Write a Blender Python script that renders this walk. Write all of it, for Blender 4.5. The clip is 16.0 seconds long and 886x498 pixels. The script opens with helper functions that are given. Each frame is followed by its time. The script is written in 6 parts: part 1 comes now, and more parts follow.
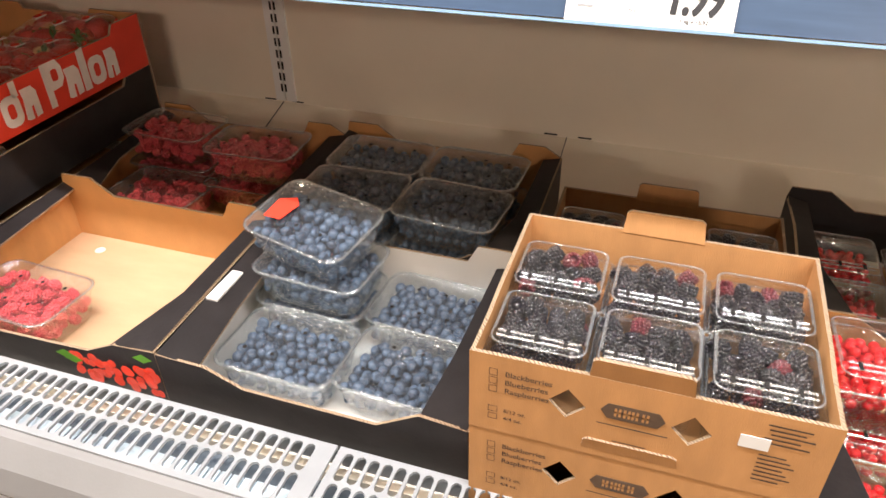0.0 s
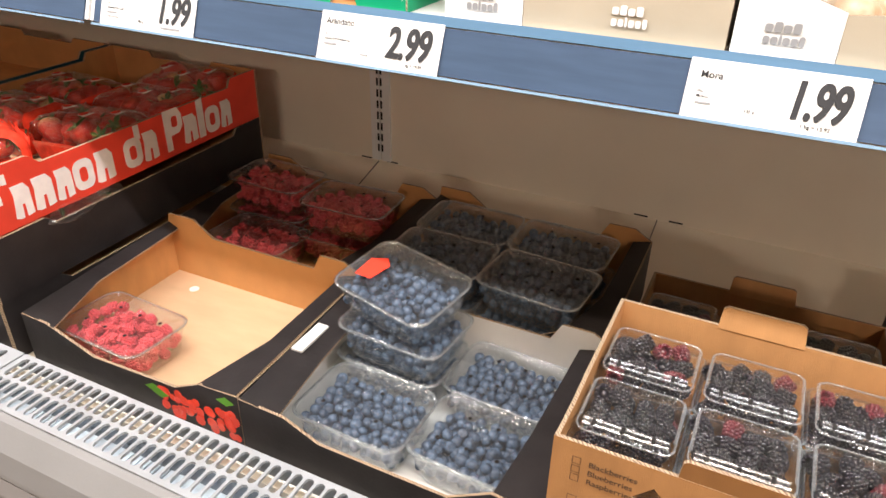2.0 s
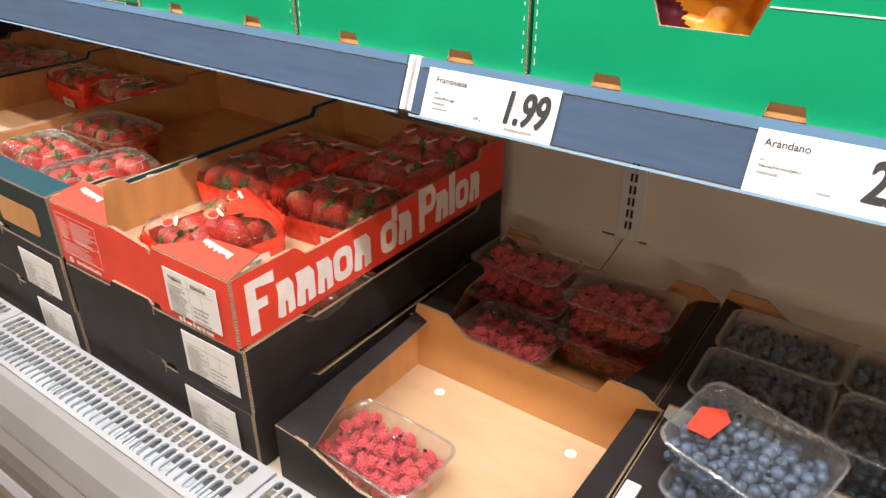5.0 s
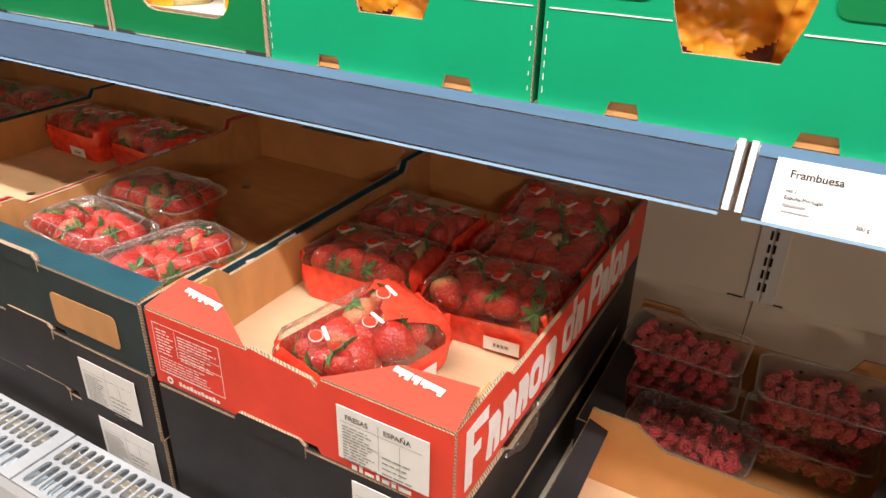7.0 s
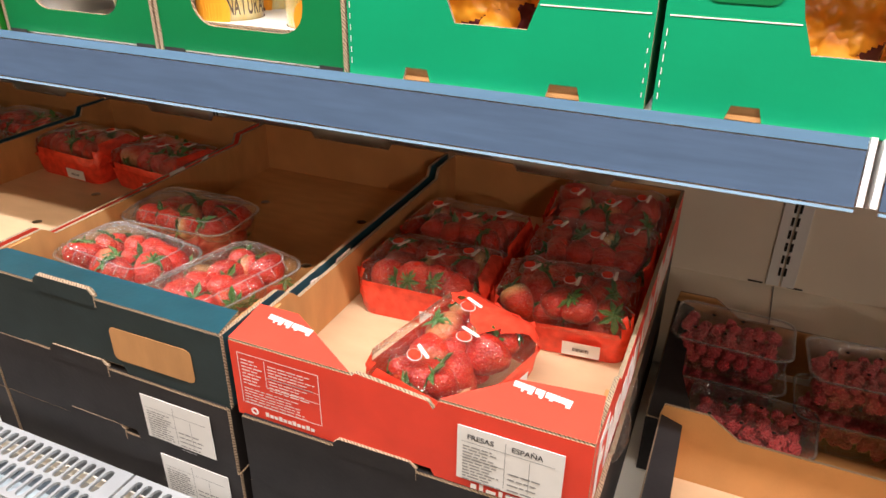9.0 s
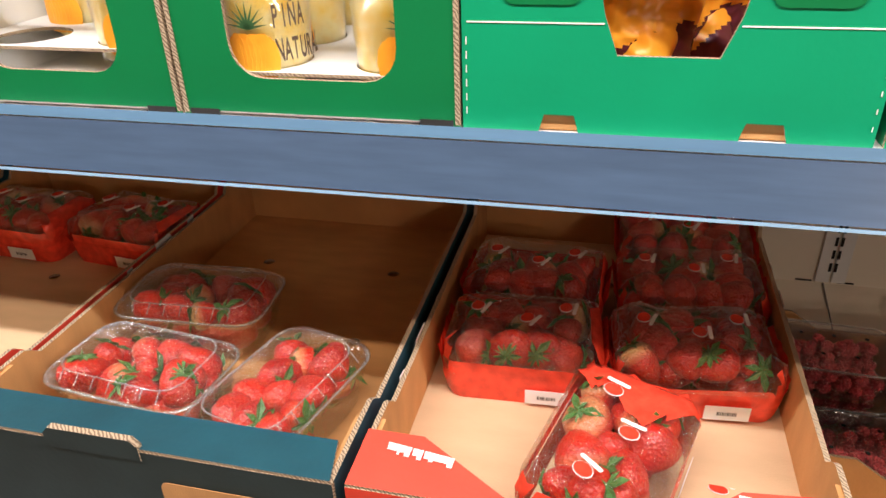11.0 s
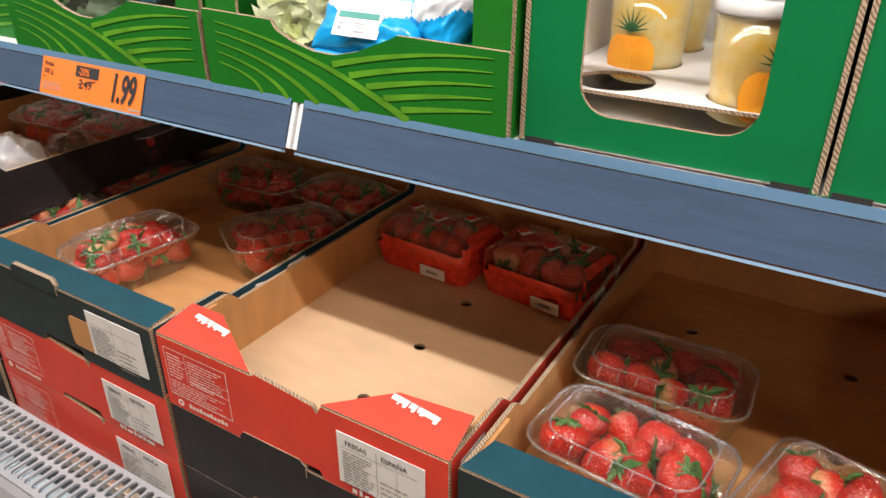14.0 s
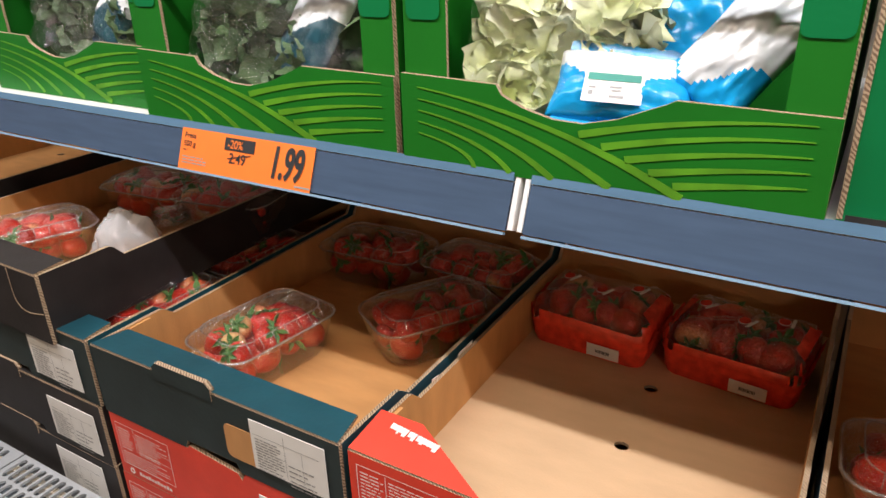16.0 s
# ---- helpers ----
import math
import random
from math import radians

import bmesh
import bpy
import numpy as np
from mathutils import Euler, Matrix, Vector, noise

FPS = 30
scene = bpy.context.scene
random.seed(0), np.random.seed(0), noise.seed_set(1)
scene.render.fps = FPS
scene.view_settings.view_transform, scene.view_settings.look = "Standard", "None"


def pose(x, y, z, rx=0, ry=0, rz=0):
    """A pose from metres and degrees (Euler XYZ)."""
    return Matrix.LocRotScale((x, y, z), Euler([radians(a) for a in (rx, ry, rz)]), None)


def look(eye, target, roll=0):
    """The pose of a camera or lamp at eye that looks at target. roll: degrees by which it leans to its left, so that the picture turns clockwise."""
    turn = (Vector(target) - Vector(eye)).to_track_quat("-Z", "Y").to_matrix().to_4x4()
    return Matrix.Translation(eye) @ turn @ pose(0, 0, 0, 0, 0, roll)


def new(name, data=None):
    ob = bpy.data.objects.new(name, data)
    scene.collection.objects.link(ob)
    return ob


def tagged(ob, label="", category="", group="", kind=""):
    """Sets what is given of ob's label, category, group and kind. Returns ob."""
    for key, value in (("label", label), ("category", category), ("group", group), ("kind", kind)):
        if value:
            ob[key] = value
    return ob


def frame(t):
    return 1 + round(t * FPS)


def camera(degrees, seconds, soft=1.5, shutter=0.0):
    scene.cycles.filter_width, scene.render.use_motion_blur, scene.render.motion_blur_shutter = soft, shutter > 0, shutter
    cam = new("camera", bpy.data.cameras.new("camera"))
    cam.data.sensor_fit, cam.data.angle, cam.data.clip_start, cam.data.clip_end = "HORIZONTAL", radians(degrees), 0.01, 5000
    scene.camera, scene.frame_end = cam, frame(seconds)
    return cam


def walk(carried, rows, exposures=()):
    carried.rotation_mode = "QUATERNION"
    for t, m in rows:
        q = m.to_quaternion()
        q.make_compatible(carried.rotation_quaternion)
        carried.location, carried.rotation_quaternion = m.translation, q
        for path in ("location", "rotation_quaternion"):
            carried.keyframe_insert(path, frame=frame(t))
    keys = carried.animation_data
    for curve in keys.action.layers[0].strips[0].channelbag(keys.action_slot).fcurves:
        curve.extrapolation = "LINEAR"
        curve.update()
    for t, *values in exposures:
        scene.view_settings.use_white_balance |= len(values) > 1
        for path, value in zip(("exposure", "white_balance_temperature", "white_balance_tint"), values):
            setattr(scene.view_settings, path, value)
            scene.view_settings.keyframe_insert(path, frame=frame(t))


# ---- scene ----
cam = camera(63.5, 16.0)
PATH = [
    (0, (0.029, 0.132, 1.333), (-0.508, 1.689, 0.198), -1.0),
    (0.5, (0.017, 0.119, 1.338), (-0.611, 1.686, 0.265), -0.0),
    (1, (0.015, 0.116, 1.342), (-0.652, 1.691, 0.306), 1.1),
    (1.5, (0.01, 0.121, 1.344), (-0.678, 1.696, 0.322), 1.0),
    (2, (0.004, 0.125, 1.349), (-0.743, 1.691, 0.354), 1.1),
    (2.5, (-0.013, 0.148, 1.355), (-0.832, 1.666, 0.343), 0.8),
    (3, (-0.032, 0.182, 1.357), (-0.926, 1.65, 0.335), 1.8),
    (3.5, (-0.058, 0.203, 1.36), (-1.098, 1.594, 0.368), 1.3),
    (4, (-0.127, 0.194, 1.362), (-1.225, 1.573, 0.417), 0.6),
    (4.2, (-0.172, 0.19, 1.365), (-1.249, 1.586, 0.42), -0.1),
    (6.3, (-0.592, 0.193, 1.378), (-1.569, 1.657, 0.429), 1.0),
    (6.5, (-0.64, 0.206, 1.375), (-1.626, 1.676, 0.444), 0.4),
    (7, (-0.735, 0.198, 1.374), (-1.594, 1.748, 0.447), 1.4),
    (7.5, (-0.798, 0.169, 1.371), (-1.56, 1.765, 0.439), 0.6),
    (8, (-0.833, 0.135, 1.376), (-1.569, 1.767, 0.486), 0.4),
    (8.5, (-0.851, 0.122, 1.376), (-1.559, 1.77, 0.49), 0.9),
    (8.7, (-0.864, 0.125, 1.379), (-1.575, 1.757, 0.468), 0.7),
    (10.8, (-1.133, 0.246, 1.389), (-1.583, 1.934, 0.414), -1.2),
    (11, (-1.158, 0.241, 1.391), (-1.592, 1.933, 0.418), -2.0),
    (11.5, (-1.23, 0.217, 1.397), (-1.787, 1.881, 0.437), -1.9),
    (12, (-1.299, 0.193, 1.401), (-1.967, 1.834, 0.474), -1.6),
    (12.5, (-1.349, 0.17, 1.399), (-2.085, 1.793, 0.491), -1.3),
    (13, (-1.384, 0.151, 1.395), (-2.176, 1.752, 0.495), 0.3),
    (13.5, (-1.441, 0.174, 1.398), (-2.317, 1.741, 0.516), 1.0),
    (14, (-1.514, 0.209, 1.408), (-2.436, 1.725, 0.486), 0.2),
    (14.5, (-1.566, 0.213, 1.405), (-2.518, 1.718, 0.495), 0.7),
    (15, (-1.619, 0.211, 1.403), (-2.605, 1.698, 0.498), 1.0),
    (15.5, (-1.714, 0.213, 1.405), (-2.65, 1.753, 0.537), -1.4),
    (16, (-1.776, 0.196, 1.406), (-2.724, 1.753, 0.585), -1.5),
]
walk(cam, [(t, look(eye, target, roll)) for t, eye, target, roll in PATH],
     exposures=[(0.0, 0.32), (2.0, 0.10), (3.5, -0.05), (6.5, -0.02), (8.5, -0.04), (11.0, -0.16), (13.0, -0.34), (14.5, -0.60), (16.0, -0.62)])

# ---- world and light ----
world = bpy.data.worlds.new("shop_world")
scene.world = world
world.use_nodes = True
world.node_tree.nodes["Background"].inputs[0].default_value = (0.9, 0.92, 1.0, 1)
world.node_tree.nodes["Background"].inputs[1].default_value = 0.006


def line_lamp(name, x, y, z, length, width, watts, colour, aim):
    data = bpy.data.lights.new(name, "AREA")
    data.shape, data.size, data.size_y, data.energy, data.color = "RECTANGLE", length, width, watts, colour
    ob = new(name, data)
    ob.matrix_world = look((x, y, z), aim)
    # the long side runs along the cabinet
    q = (Vector(aim) - Vector((x, y, z))).normalized()
    side = Vector((1, 0, 0))
    up = q.cross(side)
    ob.matrix_world = Matrix(((side.x, up.x * -1, -q.x, x), (side.y, up.y * -1, -q.y, y), (side.z, up.z * -1, -q.z, z), (0, 0, 0, 1)))
    return ob


WARM = (1.0, 0.82, 0.66)
line_lamp("canopy_led", -1.3, 0.40, 2.02, 6.0, 0.03, 76, (0.96, 0.935, 0.965), (-1.3, 0.62, 1.0))
line_lamp("aisle_lamp", -1.3, -0.52, 3.2, 7.0, 0.10, 112, WARM, (-1.3, -0.5, 0))
line_lamp("far_aisle_lamp", 2.1, -4.6, 2.9, 0.9, 0.30, 72, (1.0, 0.80, 0.64), (1.4, -3.0, 0.6))


# ---- materials ----
def mat(name, colour, rough=0.6, metal=0.0, vary=0.12, scale=30.0, bump=0.0, bump_scale=200.0, spec=0.5, second=None, coat=0.0, rand=0.0, stretch=(1, 1, 1)):
    m = bpy.data.materials.new(name)
    m.use_nodes = True
    nt = m.node_tree
    b = nt.nodes["Principled BSDF"]
    b.inputs["Roughness"].default_value, b.inputs["Metallic"].default_value = rough, metal
    b.inputs["Specular IOR Level"].default_value = spec
    b.inputs["Coat Weight"].default_value = coat
    b.inputs["Coat Roughness"].default_value = 0.15
    tc = nt.nodes.new("ShaderNodeTexCoord")
    mp = nt.nodes.new("ShaderNodeMapping")
    mp.inputs["Scale"].default_value = stretch
    nt.links.new(tc.outputs["Object"], mp.inputs[0])
    n1, n2 = nt.nodes.new("ShaderNodeTexNoise"), nt.nodes.new("ShaderNodeTexNoise")
    n1.inputs["Scale"].default_value, n1.inputs["Detail"].default_value = scale, 6
    n2.inputs["Scale"].default_value, n2.inputs["Detail"].default_value = scale * 0.13, 3
    for n in (n1, n2):
        nt.links.new(mp.outputs[0], n.inputs["Vector"])
    add = nt.nodes.new("ShaderNodeMath")
    add.operation = "ADD"
    nt.links.new(n1.outputs["Fac"], add.inputs[0])
    nt.links.new(n2.outputs["Fac"], add.inputs[1])
    ramp = nt.nodes.new("ShaderNodeMapRange")
    ramp.inputs[1].default_value, ramp.inputs[2].default_value = 0.7, 1.3
    nt.links.new(add.outputs[0], ramp.inputs[0])
    fac = ramp.outputs[0]
    if rand:
        oi = nt.nodes.new("ShaderNodeObjectInfo")
        a2 = nt.nodes.new("ShaderNodeMath")
        a2.operation = "MULTIPLY_ADD"
        nt.links.new(oi.outputs["Random"], a2.inputs[0])
        a2.inputs[1].default_value = rand
        nt.links.new(fac, a2.inputs[2])
        fac = a2.outputs[0]
    mix = nt.nodes.new("ShaderNodeMix")
    mix.data_type = "RGBA"
    c2 = second or tuple(min(1, c * (1 + 2.2 * vary)) for c in colour)
    mix.inputs[6].default_value = (*[c * (1 - vary) for c in colour], 1) if not second else (*colour, 1)
    mix.inputs[7].default_value = (*c2, 1)
    nt.links.new(fac, mix.inputs[0])
    nt.links.new(mix.outputs[2], b.inputs["Base Color"])
    if bump:
        n3 = nt.nodes.new("ShaderNodeTexNoise")
        n3.inputs["Scale"].default_value, n3.inputs["Detail"].default_value = bump_scale, 4
        nt.links.new(mp.outputs[0], n3.inputs["Vector"])
        bp = nt.nodes.new("ShaderNodeBump")
        bp.inputs["Strength"].default_value, bp.inputs["Distance"].default_value = bump, 0.002
        nt.links.new(n3.outputs["Fac"], bp.inputs["Height"])
        nt.links.new(bp.outputs[0], b.inputs["Normal"])
    return m


def clear(name, gloss=0.10, rough=0.08, tint=(0.985, 0.99, 0.99), bump=0.0, bump_scale=60.0, haze=0.0):
    m = bpy.data.materials.new(name)
    m.use_nodes = True
    nt = m.node_tree
    nt.nodes.remove(nt.nodes["Principled BSDF"])
    out = nt.nodes["Material Output"]
    tr, gl, mix = (nt.nodes.new("ShaderNode" + k) for k in ("BsdfTransparent", "BsdfGlossy", "MixShader"))
    tr.inputs[0].default_value = (*tint, 1)
    gl.inputs["Color"].default_value = (1, 1, 1, 1)
    gl.inputs["Roughness"].default_value = rough
    face = nt.nodes.new("ShaderNodeLayerWeight")
    face.inputs["Blend"].default_value = 0.5
    lw = nt.nodes.new("ShaderNodeMath")
    lw.operation = "POWER"
    lw.inputs[1].default_value = 4.0
    nt.links.new(face.outputs["Facing"], lw.inputs[0])
    ma = nt.nodes.new("ShaderNodeMath")
    ma.operation = "MULTIPLY_ADD"
    ma.inputs[1].default_value, ma.inputs[2].default_value = 0.55, gloss * 0.5
    ma.use_clamp = True
    nt.links.new(lw.outputs[0], ma.inputs[0])
    nt.links.new(ma.outputs[0], mix.inputs[0])
    nt.links.new(gl.outputs[0], mix.inputs[2])
    base = tr.outputs[0]
    if haze:
        df, m2 = nt.nodes.new("ShaderNodeBsdfDiffuse"), nt.nodes.new("ShaderNodeMixShader")
        df.inputs[0].default_value = (0.8, 0.82, 0.84, 1)
        m2.inputs[0].default_value = haze
        nt.links.new(tr.outputs[0], m2.inputs[1])
        nt.links.new(df.outputs[0], m2.inputs[2])
        base = m2.outputs[0]
    nt.links.new(base, mix.inputs[1])
    if bump:
        tc, n3, bp = (nt.nodes.new("ShaderNode" + k) for k in ("TexCoord", "TexNoise", "Bump"))
        n3.inputs["Scale"].default_value, n3.inputs["Detail"].default_value = bump_scale, 3
        n3.inputs["Distortion"].default_value = 1.5
        bp.inputs["Strength"].default_value, bp.inputs["Distance"].default_value = bump, 0.02
        nt.links.new(tc.outputs["Object"], n3.inputs["Vector"])
        nt.links.new(n3.outputs["Fac"], bp.inputs["Height"])
        nt.links.new(bp.outputs[0], gl.inputs["Normal"])
    nt.links.new(mix.outputs[0], out.inputs[0])
    return m


def fluted(name, light, dark, scale):
    m = mat(name, light, 0.9)
    nt = m.node_tree
    b = nt.nodes["Principled BSDF"]
    tc, mp, w, r = (nt.nodes.new("ShaderNode" + k) for k in ("TexCoord", "Mapping", "TexWave", "ValToRGB"))
    w.inputs["Scale"].default_value, w.inputs["Distortion"].default_value, w.inputs["Detail"].default_value = scale, 6.0, 3
    w.bands_direction = "DIAGONAL"
    nt.links.new(tc.outputs["Object"], w.inputs["Vector"])
    nt.links.new(w.outputs["Fac"], r.inputs[0])
    r.color_ramp.elements[0].color, r.color_ramp.elements[1].color = (*dark, 1), (*light, 1)
    r.color_ramp.elements[0].position, r.color_ramp.elements[1].position = 0.3, 0.6
    nt.links.new(r.outputs[0], b.inputs["Base Color"])
    return m


KRAFT = mat("kraft_board", (0.50, 0.255, 0.095), 0.85, vary=0.10, scale=14, bump=0.25, bump_scale=260, spec=0.25, stretch=(1, 3, 1))
KRAFT_PALE = mat("pale_kraft_board", (0.62, 0.42, 0.25), 0.85, vary=0.06, scale=12, bump=0.2, bump_scale=260, spec=0.25, stretch=(1, 3, 1))
ORANGE_KRAFT = mat("orange_kraft_board", (0.482, 0.246, 0.096), 0.8, vary=0.09, scale=16, bump=0.2, bump_scale=240, spec=0.3, stretch=(3, 1, 1))
FLUTE = fluted("fluted_edge", (0.47, 0.35, 0.23), (0.18, 0.12, 0.075), 150)
RED = mat("red_printed_board", (0.74, 0.055, 0.028), 0.5, vary=0.07, scale=20, bump=0.12, bump_scale=150, spec=0.4)
BLACK = mat("black_printed_board", (0.016, 0.0135, 0.0135), 0.55, vary=0.3, scale=22, bump=0.15, bump_scale=160, spec=0.35)
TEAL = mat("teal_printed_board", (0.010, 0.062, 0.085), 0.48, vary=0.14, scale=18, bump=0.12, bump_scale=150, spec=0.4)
SLATE = mat("dark_slate_board", (0.017, 0.030, 0.031), 0.55, vary=0.16, scale=18, bump=0.12, bump_scale=150, spec=0.35)
GREEN = mat("green_printed_board", (0.0, 0.29, 0.125), 0.5, vary=0.05, scale=10, bump=0.12, bump_scale=120, spec=0.35)
GREEN_DEEP = mat("deep_green_printed_board", (0.0, 0.165, 0.045), 0.5, vary=0.05, scale=10, bump=0.12, bump_scale=120, spec=0.35)
GREEN_SALAD = mat("leaf_green_printed_board", (0.008, 0.15, 0.010), 0.5, vary=0.08, scale=10, bump=0.12, bump_scale=120, spec=0.35)
LIME = mat("lime_print", (0.085, 0.27, 0.012), 0.5, vary=0.2, scale=30)
CHAMPAGNE = mat("champagne_printed_board", (0.46, 0.40, 0.30), 0.5, vary=0.06, scale=12, bump=0.1)
WHITE_BOARD = mat("white_board", (0.74, 0.72, 0.68), 0.6, vary=0.03, scale=20, bump=0.1)
PAPER = mat("white_paper", (0.80, 0.79, 0.76), 0.6, vary=0.02, scale=40)
INK = mat("black_ink", (0.02, 0.02, 0.022), 0.6, vary=0.2)
GREY_INK = mat("grey_ink", (0.30, 0.30, 0.30), 0.6, vary=0.1)
BROWN_INK = mat("brown_ink", (0.10, 0.06, 0.035), 0.7, vary=0.2)
WHITE_INK = mat("white_ink", (0.82, 0.76, 0.72), 0.55, vary=0.06, scale=60)
ORANGE_PAPER = mat("orange_paper", (0.90, 0.20, 0.025), 0.55, vary=0.03)
TEAL_INK = mat("teal_ink", (0.02, 0.25, 0.20), 0.5, vary=0.1)
RAIL = mat("slate_blue_rail", (0.055, 0.086, 0.140), 0.28, vary=0.10, scale=26, spec=0.55, stretch=(0.6, 6, 6))
RAIL_LIP = mat("pale_blue_rail_lip", (0.095, 0.18, 0.275), 0.25, vary=0.06, scale=20, stretch=(0.5, 5, 5))
CLEAR_LIP = mat("milky_clear_rail_lip", (0.22, 0.34, 0.46), 0.2, vary=0.05, scale=30)
WHITE_STEEL = mat("white_enamelled_steel", (0.80, 0.80, 0.79), 0.35, vary=0.03, scale=8, bump=0.04, bump_scale=60)
BACK_STEEL = mat("cream_enamelled_back", (0.80, 0.73, 0.61), 0.5, vary=0.05, scale=5, bump=0.03, bump_scale=40)
GRILL = mat("silver_enamelled_grille", (0.40, 0.42, 0.44), 0.38, metal=0.2, vary=0.10, scale=12, bump=0.05)
DUCT = mat("grey_blue_duct", (0.06, 0.075, 0.092), 0.6, vary=0.5, scale=14)
HONEYCOMB = mat("pale_blue_duct_insert", (0.46, 0.55, 0.62), 0.45, vary=0.3, scale=20)
BUMPER = mat("grey_plastic_bumper", (0.235, 0.23, 0.225), 0.5, vary=0.06, scale=7, bump=0.08, bump_scale=300)
BUMPER_DARK = mat("taupe_bumper_strip", (0.19, 0.175, 0.165), 0.55, vary=0.06, scale=7)
TILE = mat("cream_floor_tile", (0.33, 0.24, 0.15), 0.35, vary=0.12, scale=6, bump=0.05)
GROUT = mat("floor_grout", (0.32, 0.26, 0.20), 0.9, vary=0.15)
PLASTER = mat("pale_wall_paint", (0.13, 0.12, 0.11), 0.9, vary=0.04, scale=4)
DARK = mat("dark_slot", (0.015, 0.013, 0.012), 0.9, vary=0.2)
MILKY = mat("milky_plastic", (0.78, 0.78, 0.75), 0.3, vary=0.04, scale=30)
TUB = clear("clear_plastic", 0.14, 0.06, haze=0.008, bump=0.2, bump_scale=30)
POT_WALL = clear("thin_clear_pot", 0.08, 0.05)
RIM = clear("clear_plastic_rim", 0.4, 0.12, (0.93, 0.96, 0.97), haze=0.11)
TUB_BLUISH = clear("clear_bluish_plastic", 0.20, 0.06, (0.965, 0.988, 0.997), bump=0.4, bump_scale=45, haze=0.03)
FILM = clear("crinkled_clear_film", 0.22, 0.04, bump=1.0, bump_scale=80, haze=0.002)
LID = clear("flat_film_lid", 0.12, 0.10, bump=0.5, bump_scale=26, haze=0.032)
CLOUDY = clear("cloudy_film", 0.30, 0.10, haze=0.42, bump=0.9, bump_scale=50)
RED_FILM = mat("red_printed_film", (0.72, 0.05, 0.025), 0.22, vary=0.25, scale=70, bump=0.8, bump_scale=70, spec=0.6)
BAG_WHITE = mat("white_printed_film", (0.74, 0.76, 0.78), 0.22, vary=0.08, scale=30, bump=0.8, bump_scale=45, spec=0.6)
BAG_BLUE = mat("blue_printed_film", (0.01, 0.33, 0.70), 0.22, vary=0.15, scale=30, bump=0.8, bump_scale=45, spec=0.6)
LEAF = mat("strawberry_leaf", (0.022, 0.10, 0.012), 0.5, vary=0.5, scale=120, bump=0.4, second=(0.085, 0.20, 0.045), rand=0.3)
BLUEBERRY = mat("bloomed_blueberry", (0.011, 0.016, 0.032), 0.42, vary=0.3, scale=220, second=(0.090, 0.140, 0.215), bump=0.1, rand=0.35, spec=0.4)
RASPBERRY = mat("raspberry_skin", (0.46, 0.020, 0.035), 0.42, vary=0.2, scale=200, second=(0.74, 0.085, 0.10), rand=0.6, spec=0.5)
BLACKBERRY = mat("blackberry_skin", (0.006, 0.004, 0.009), 0.28, vary=0.3, scale=160, spec=1.0, coat=0.5)
BLACKBERRY_RED = mat("half_ripe_blackberry_skin", (0.10, 0.005, 0.012), 0.28, vary=0.4, scale=160, spec=1.0, coat=0.5)
CURRANT = mat("red_currant_skin", (0.55, 0.012, 0.015), 0.12, vary=0.3, scale=160, spec=0.7, coat=0.4, rand=0.2)
ORANGE_FRUIT = mat("orange_cut_fruit", (0.86, 0.28, 0.015), 0.35, vary=0.15, scale=24, second=(0.95, 0.50, 0.05), bump=0.4, bump_scale=60)
PINEAPPLE = mat("pineapple_flesh", (0.96, 0.60, 0.06), 0.4, vary=0.2, scale=70, second=(0.97, 0.85, 0.42), bump=0.5, bump_scale=80)
PINEAPPLE_LEAF = mat("printed_pineapple_leaf", (0.03, 0.09, 0.03), 0.5, vary=0.3)
PEPPER = mat("plum_printed_film", (0.10, 0.02, 0.03), 0.22, vary=0.3, scale=40, bump=0.7, bump_scale=50, spec=0.6)
LETTUCE = mat("cut_lettuce", (0.66, 0.72, 0.26), 0.4, vary=0.3, scale=26, second=(0.93, 0.94, 0.76), bump=0.5, bump_scale=90, rand=0.3)
DARK_LEAF = mat("dark_salad_leaf", (0.05, 0.10, 0.04), 0.5, vary=0.4, scale=40, second=(0.12, 0.20, 0.08), bump=0.5, rand=0.3)
CHICKEN = mat("sandwich_filling", (0.42, 0.26, 0.13), 0.5, vary=0.3, scale=40, second=(0.72, 0.60, 0.46), bump=0.6, bump_scale=60)


